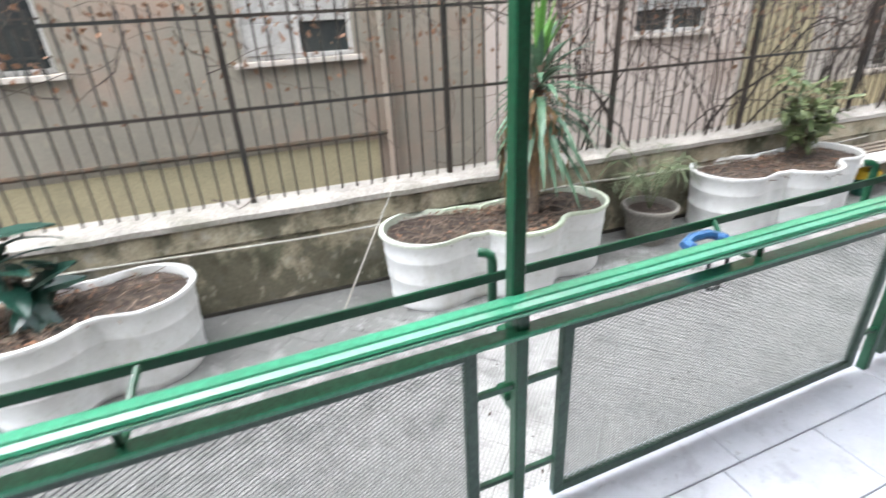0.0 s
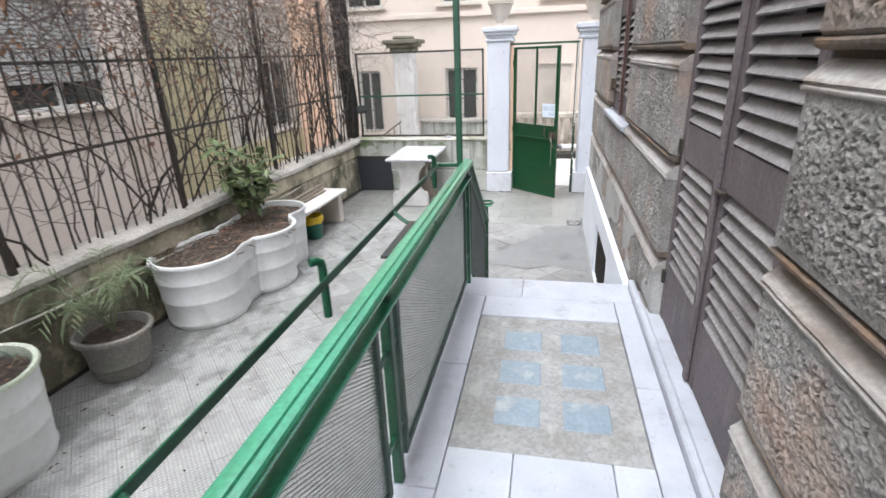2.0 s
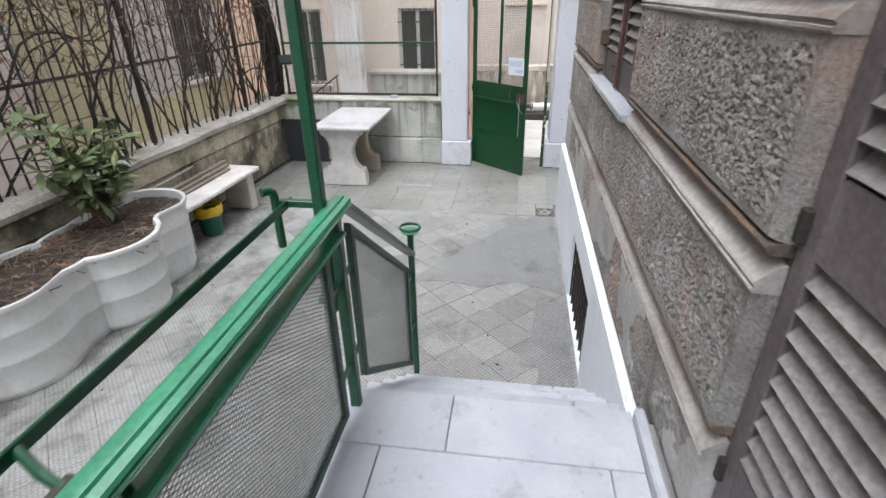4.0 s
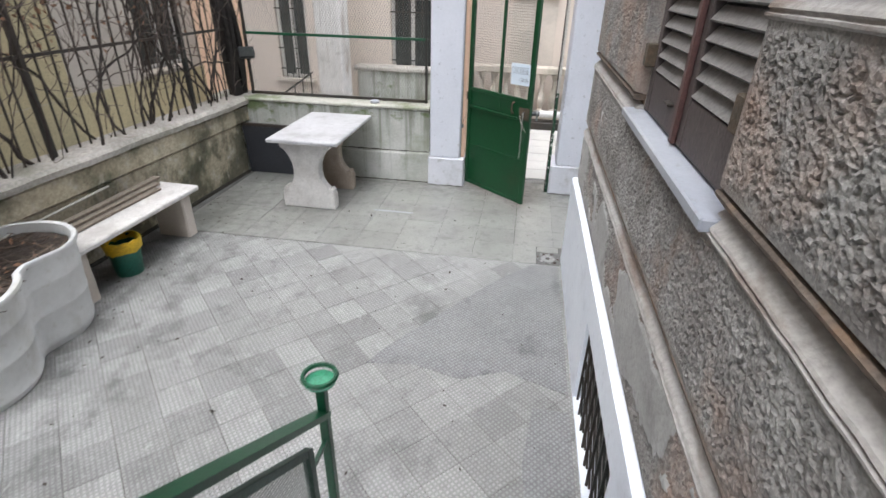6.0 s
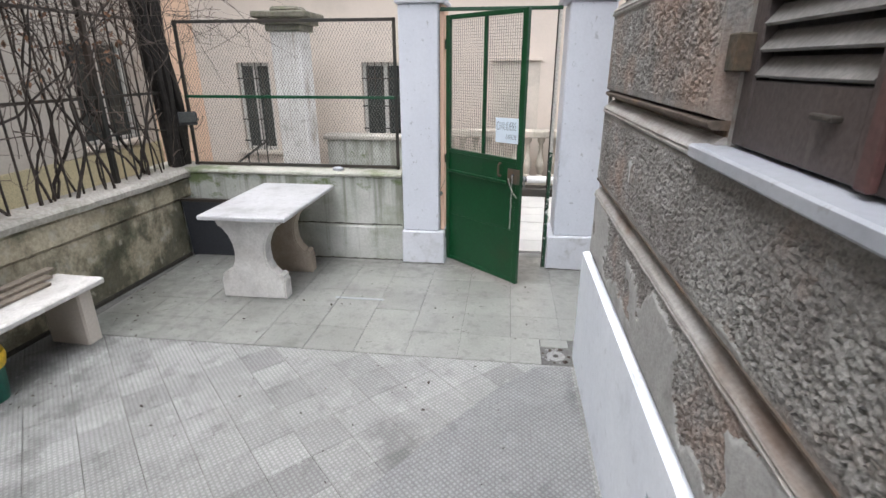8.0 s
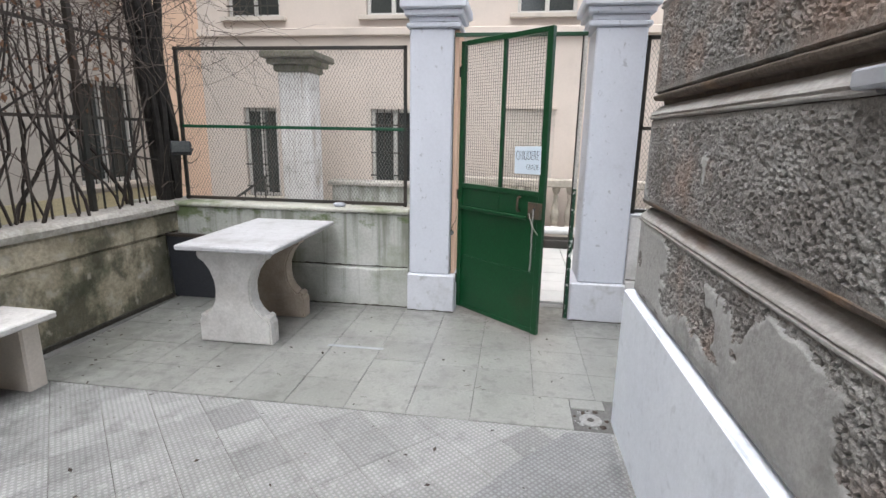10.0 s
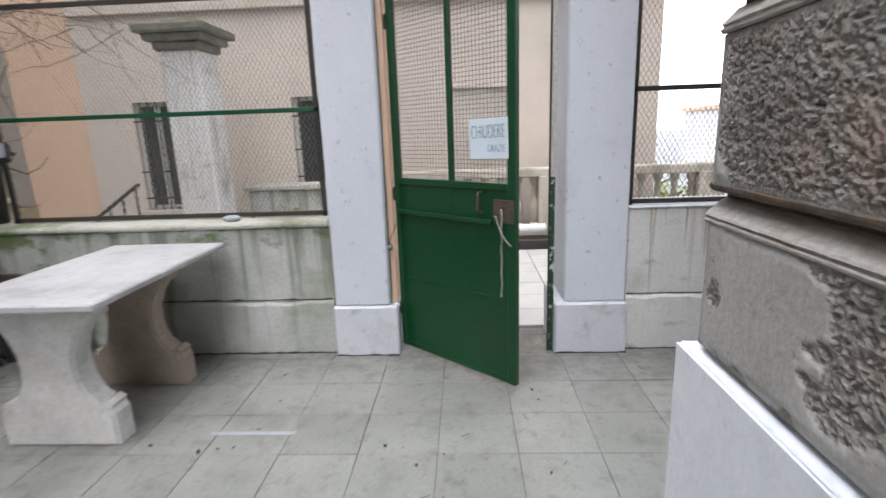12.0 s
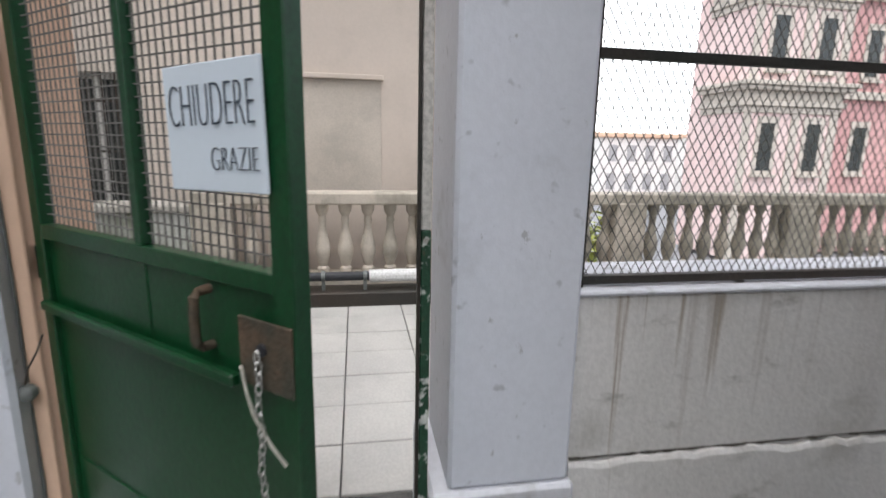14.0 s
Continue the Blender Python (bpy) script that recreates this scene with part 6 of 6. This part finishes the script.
r6 = random.Random(6)
for k in range(9):
    yk = -18 - 9 * k + r6.uniform(-2, 2)
    xk = 62 + r6.uniform(-6, 16)
    h = r6.uniform(4.5, 7.5)
    town = thing("town_house", "pale town house far down the hill", "house", pose(xk, yk, -4), "pale houses of the town")
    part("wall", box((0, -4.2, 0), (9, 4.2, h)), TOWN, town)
    part("roof", box((-0.3, -4.5, h), (9.3, 4.5, h + 0.5), 0.1), PEACH, town)
    for i in range(4):
        for j in range(int(h // 3)):
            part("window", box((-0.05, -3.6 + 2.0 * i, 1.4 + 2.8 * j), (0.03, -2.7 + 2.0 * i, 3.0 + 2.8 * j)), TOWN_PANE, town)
bush = shrub(16.5, -3.6, -1.2, 16, 1.6, 0.9, 0.25, 0.05, 24, "yellow-green bush beyond the balustrade", mat("yellow_leaf", (0.3, 0.36, 0.05), (0.4, 0.42, 0.08), rough=0.6, bump=0.05), 31)
part("mound", lathe([(0.9, -2.8), (0.8, -0.4), (0.3, 0.02)], 14), SOIL, bush)

outer_rail = thing("stair_rail", "small dark iron stair rail beyond the low wall", "railing")
part("rail", flat((10.75, 3.5, 0.72), (10.75, 2.95, 1.09), 0.03, 0.02), DARK_METAL, outer_rail)
for k in range(5):
    y = 3.44 - 0.115 * k
    part("baluster", bar((10.75, y, -0.014), (10.75, y, 0.715 + (3.5 - y) * 0.67), 0.008, 6), DARK_METAL, outer_rail)

haze = tagged(new("backdrop", mesh_of("backdrop", box((420, -420, -60), (424, 420, 260)), HAZE)), "bright white hazy sky far beyond the town", "backdrop", kind="structure")

wire = thing("overhead_wire", "thin dark wire strung from the gate pillar to the house", "wire")
part("strand", tube([(10.2, 1.0, 2.9), (9.6, 0.6, 3.25), (8.9, 0.15, 3.8), (8.3, -0.24, 4.4)], 0.004, 5), DARK_METAL, wire)

# ---- paving pieces ----
floor = bpy.data.objects["floor"]
terrace = bpy.data.objects["terrace"]
landing = bpy.data.objects["landing"]


def slab_mesh(name, w, d, t, material, bevel=0.004):
    return mesh_of(name, box((-w / 2, -d / 2, -t), (w / 2, d / 2, 0), bevel), material)


rt = random.Random(17)


def lay(name, me, parent, x, y, z, rz=0.0):
    ob = new(name, me)
    ob.parent = parent
    ob.matrix_world = pose(x, y, z + rt.uniform(-0.0012, 0.0012), rt.uniform(-0.12, 0.12), rt.uniform(-0.12, 0.12), rz + rt.uniform(-0.25, 0.25))
    return ob


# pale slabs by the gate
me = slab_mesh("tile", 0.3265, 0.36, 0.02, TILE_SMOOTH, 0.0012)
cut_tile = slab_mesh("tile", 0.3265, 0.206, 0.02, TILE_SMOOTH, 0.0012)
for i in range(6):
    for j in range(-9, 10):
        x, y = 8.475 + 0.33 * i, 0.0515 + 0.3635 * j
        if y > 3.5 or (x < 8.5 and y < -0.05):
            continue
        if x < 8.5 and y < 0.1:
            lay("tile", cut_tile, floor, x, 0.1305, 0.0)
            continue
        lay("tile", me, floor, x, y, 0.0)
lay("tile", slab_mesh("tile", 0.105, 0.19, 0.02, TILE_SMOOTH, 0.0012), floor, 8.585, -0.075, 0.0)
# outside the gate
me = slab_mesh("tile", 0.345, 0.435, 0.02, TILE_LIGHT)
for i in range(7):
    for j in range(-4, 5):
        lay("tile", me, terrace, 10.66 + 0.352 * i, 0.4 + 0.442 * j, 0.0)
me = mesh_of("outer_paving", box((10.46, -13, -0.02), (13.1, -1.64, -0.001)), TILE_LIGHT)
ob = new("outer_paving", me)
ob.parent = terrace
ob2 = new("outer_paving", mesh_of("outer_paving", box((10.46, 2.4, -0.02), (13.1, 8.9, -0.001)), TILE_LIGHT))
ob2.parent = terrace

# studded tiles laid on the diagonal
S = 0.2335
GRID_X = 8.305


def clip_poly(poly, a, b, c):
    """The part of a convex outline where a*x + b*y <= c."""
    out = []
    for (x0, y0), (x1, y1) in zip(poly, poly[1:] + poly[:1]):
        d0, d1 = a * x0 + b * y0 - c, a * x1 + b * y1 - c
        if d0 <= 0:
            out.append((x0, y0))
        if (d0 < 0) != (d1 < 0) and abs(d0 - d1) > 1e-9:
            t = d0 / (d0 - d1)
            out.append((x0 + (x1 - x0) * t, y0 + (y1 - y0) * t))
    return out


def add_prism(bm, poly, z0, z1):
    lo = [bm.verts.new((x, y, z0)) for x, y in poly]
    hi = [bm.verts.new((x, y, z1)) for x, y in poly]
    n = len(poly)
    bm.faces.new(hi)
    for i in range(n):
        bm.faces.new((lo[i], lo[(i + 1) % n], hi[(i + 1) % n], hi[i]))


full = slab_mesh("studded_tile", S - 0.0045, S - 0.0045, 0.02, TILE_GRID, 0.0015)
rest = bmesh.new()
edge_bm = bmesh.new()
D = S * math.sqrt(2)
count = 0
for i in range(-42, 4):
    for j in range(-34, 8):
        for off in (0, 1):
            cx = GRID_X - D / 2 + i * D + off * D / 2
            cy = 2.23 + j * D + off * D / 2
            if cy > 4.1 or cx < -4.6 or cx > GRID_X + D:
                continue
            wall_y = 3.56 + 0.0454 * (9.95 - cx)
            if cx < 5.3 and cy < 0.75:
                continue
            if cy < -0.3 and cx < 8.6:
                continue
            h = D / 2 - 0.0032
            poly = [(cx - h, cy), (cx, cy - h), (cx + h, cy), (cx, cy + h)]
            inside = cx + h < GRID_X and cy + h < wall_y
            if inside and cx > 5.35 and count < 300:
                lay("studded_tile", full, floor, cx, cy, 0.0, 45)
                count += 1
                continue
            poly = clip_poly(poly, 1, 0, GRID_X - 0.004)
            poly = clip_poly(poly, 0, 1, wall_y) if len(poly) > 2 else poly
            if len(poly) > 2:
                add_prism(rest, poly, -0.02, rt.uniform(-0.0015, 0.0))
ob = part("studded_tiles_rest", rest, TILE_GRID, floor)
tagged(ob, kind="stuff")
patch = extrude_outline([(8.29, -0.16), (8.27, 0.07), (7.956, 0.35), (7.62, 0.585), (7.347, 0.763), (7.0, 1.0), (6.8, 1.1), (6.84, 0.8), (6.76, 0.5), (6.88, 0.22), (6.74, -0.16)], pose(0, 0, -0.01), 0.0145)
part("concrete_patch", patch, PATCH, floor, "worn grey cement patch with faint studs")
strip = extrude_outline([(6.6, -0.16), (6.6, 0.05), (6.2, 0.1), (5.75, 0.06), (5.5, 0.1), (5.5, -0.16)], pose(0, 0, -0.01), 0.0145)
part("concrete_patch", strip, PATCH, floor)
part("chalk_line", box((9.12, 1.3, 0.0), (9.145, 1.72, 0.0035)), MARBLE, floor, "faint white stripe on the paving")

# dead leaves and crumbs on the paving
crumbs = bmesh.new()
rc = random.Random(44)
for k in range(420):
    x, y = rc.uniform(1.0, 10.0), rc.uniform(-0.1, 3.4)
    if rc.random() < 0.5:
        y = 3.5 - abs(rc.gauss(0, 0.35))
    if x < 5.6 and y < 1.0:
        continue
    rot = Euler((rc.uniform(-0.3, 0.3), rc.uniform(-0.3, 0.3), rc.uniform(0, 6.3))).to_matrix()
    s = rc.uniform(0.006, 0.02)
    c = Vector((x, y, 0.006))
    vs = [crumbs.verts.new(c + rot @ Vector(q) * s) for q in ((-1, 0, 0), (0, -0.5, 0.12), (1, 0, 0), (0, 0.5, 0.12))]
    crumbs.faces.new((vs[0], vs[1], vs[2]))
    crumbs.faces.new((vs[0], vs[2], vs[3]))
for k in range(24):
    x, y = rc.uniform(8.4, 10.0), rc.uniform(-0.8, 3.3)
    d = Vector((rc.uniform(-1, 1), rc.uniform(-1, 1), 0)).normalized() * rc.uniform(0.012, 0.04)
    c = Vector((x, y, 0.006))
    add_tube(crumbs, [c - d, c + Vector((d.y, -d.x, 0)) * 0.04, c + d], 0.0014, 3)
litter = tagged(new("leaf_litter", mesh_of("leaf_litter", crumbs, SOIL)), "scattered dead leaves and twigs on the paving", "litter", kind="stuff")

# marble slabs and glass blocks of the landing
top = LANDING


def slab(x0, y0, x1, y1, material=None, z=0.0, name="slab"):
    ob = new(name, mesh_of(name, box((x0 + 0.0015, y0 + 0.0015, top - 0.03), (x1 - 0.0015, y1 - 0.0015, top + z), 0.003), material or MARBLE))
    ob.parent = landing
    return ob


for a, b in ((4.33, 4.585),):
    slab(a, -0.165, b, 0.45)
    slab(a, 0.45, b, 0.86)
slab(4.1, -0.06, 4.33, 0.66)
for a, b in ((3.62, 4.33), (2.9, 3.62), (2.1, 2.9), (1.2, 2.1), (0.2, 1.2), (-0.9, 0.2), (-2.0, -0.9), (-3.4, -2.0), (-5.0, -3.4)):
    slab(a, 0.66, b, 0.86)
for a, b in ((3.55, 4.33), (2.75, 3.55), (1.9, 2.75), (0.9, 1.9), (-0.1, 0.9), (-1.2, -0.1), (-2.4, -1.2), (-5.0, -2.4)):
    slab(a, -0.165, b, -0.06)
slab(3.1, -0.06, 4.1, 0.66, PANEL_CEMENT, -0.006, "concrete_panel")
x = 3.1
k = 0
while x > -4.6:
    w = 0.24 if k == 0 else 0.42
    cut = (0.42, 0.08) if k % 2 == 0 else (0.3,)
    ys = [0.66, *cut, -0.06]
    for y1, y0 in zip(ys, ys[1:]):
        slab(x - w, y0, x, y1)
    x -= w
    k += 1
skylight = thing("skylight", "six blue-grey glass blocks set in concrete in the landing", "skylight")
for i in range(3):
    for j in range(2):
        cx, cy = 3.335 + 0.265 * i, 0.42 - 0.27 * j
        bm = box((cx - 0.085, cy - 0.09, top - 0.02), (cx + 0.085, cy + 0.09, top - 0.002), 0.004)
        part("glass_block", bm, GLASS_BLOCK, skylight)
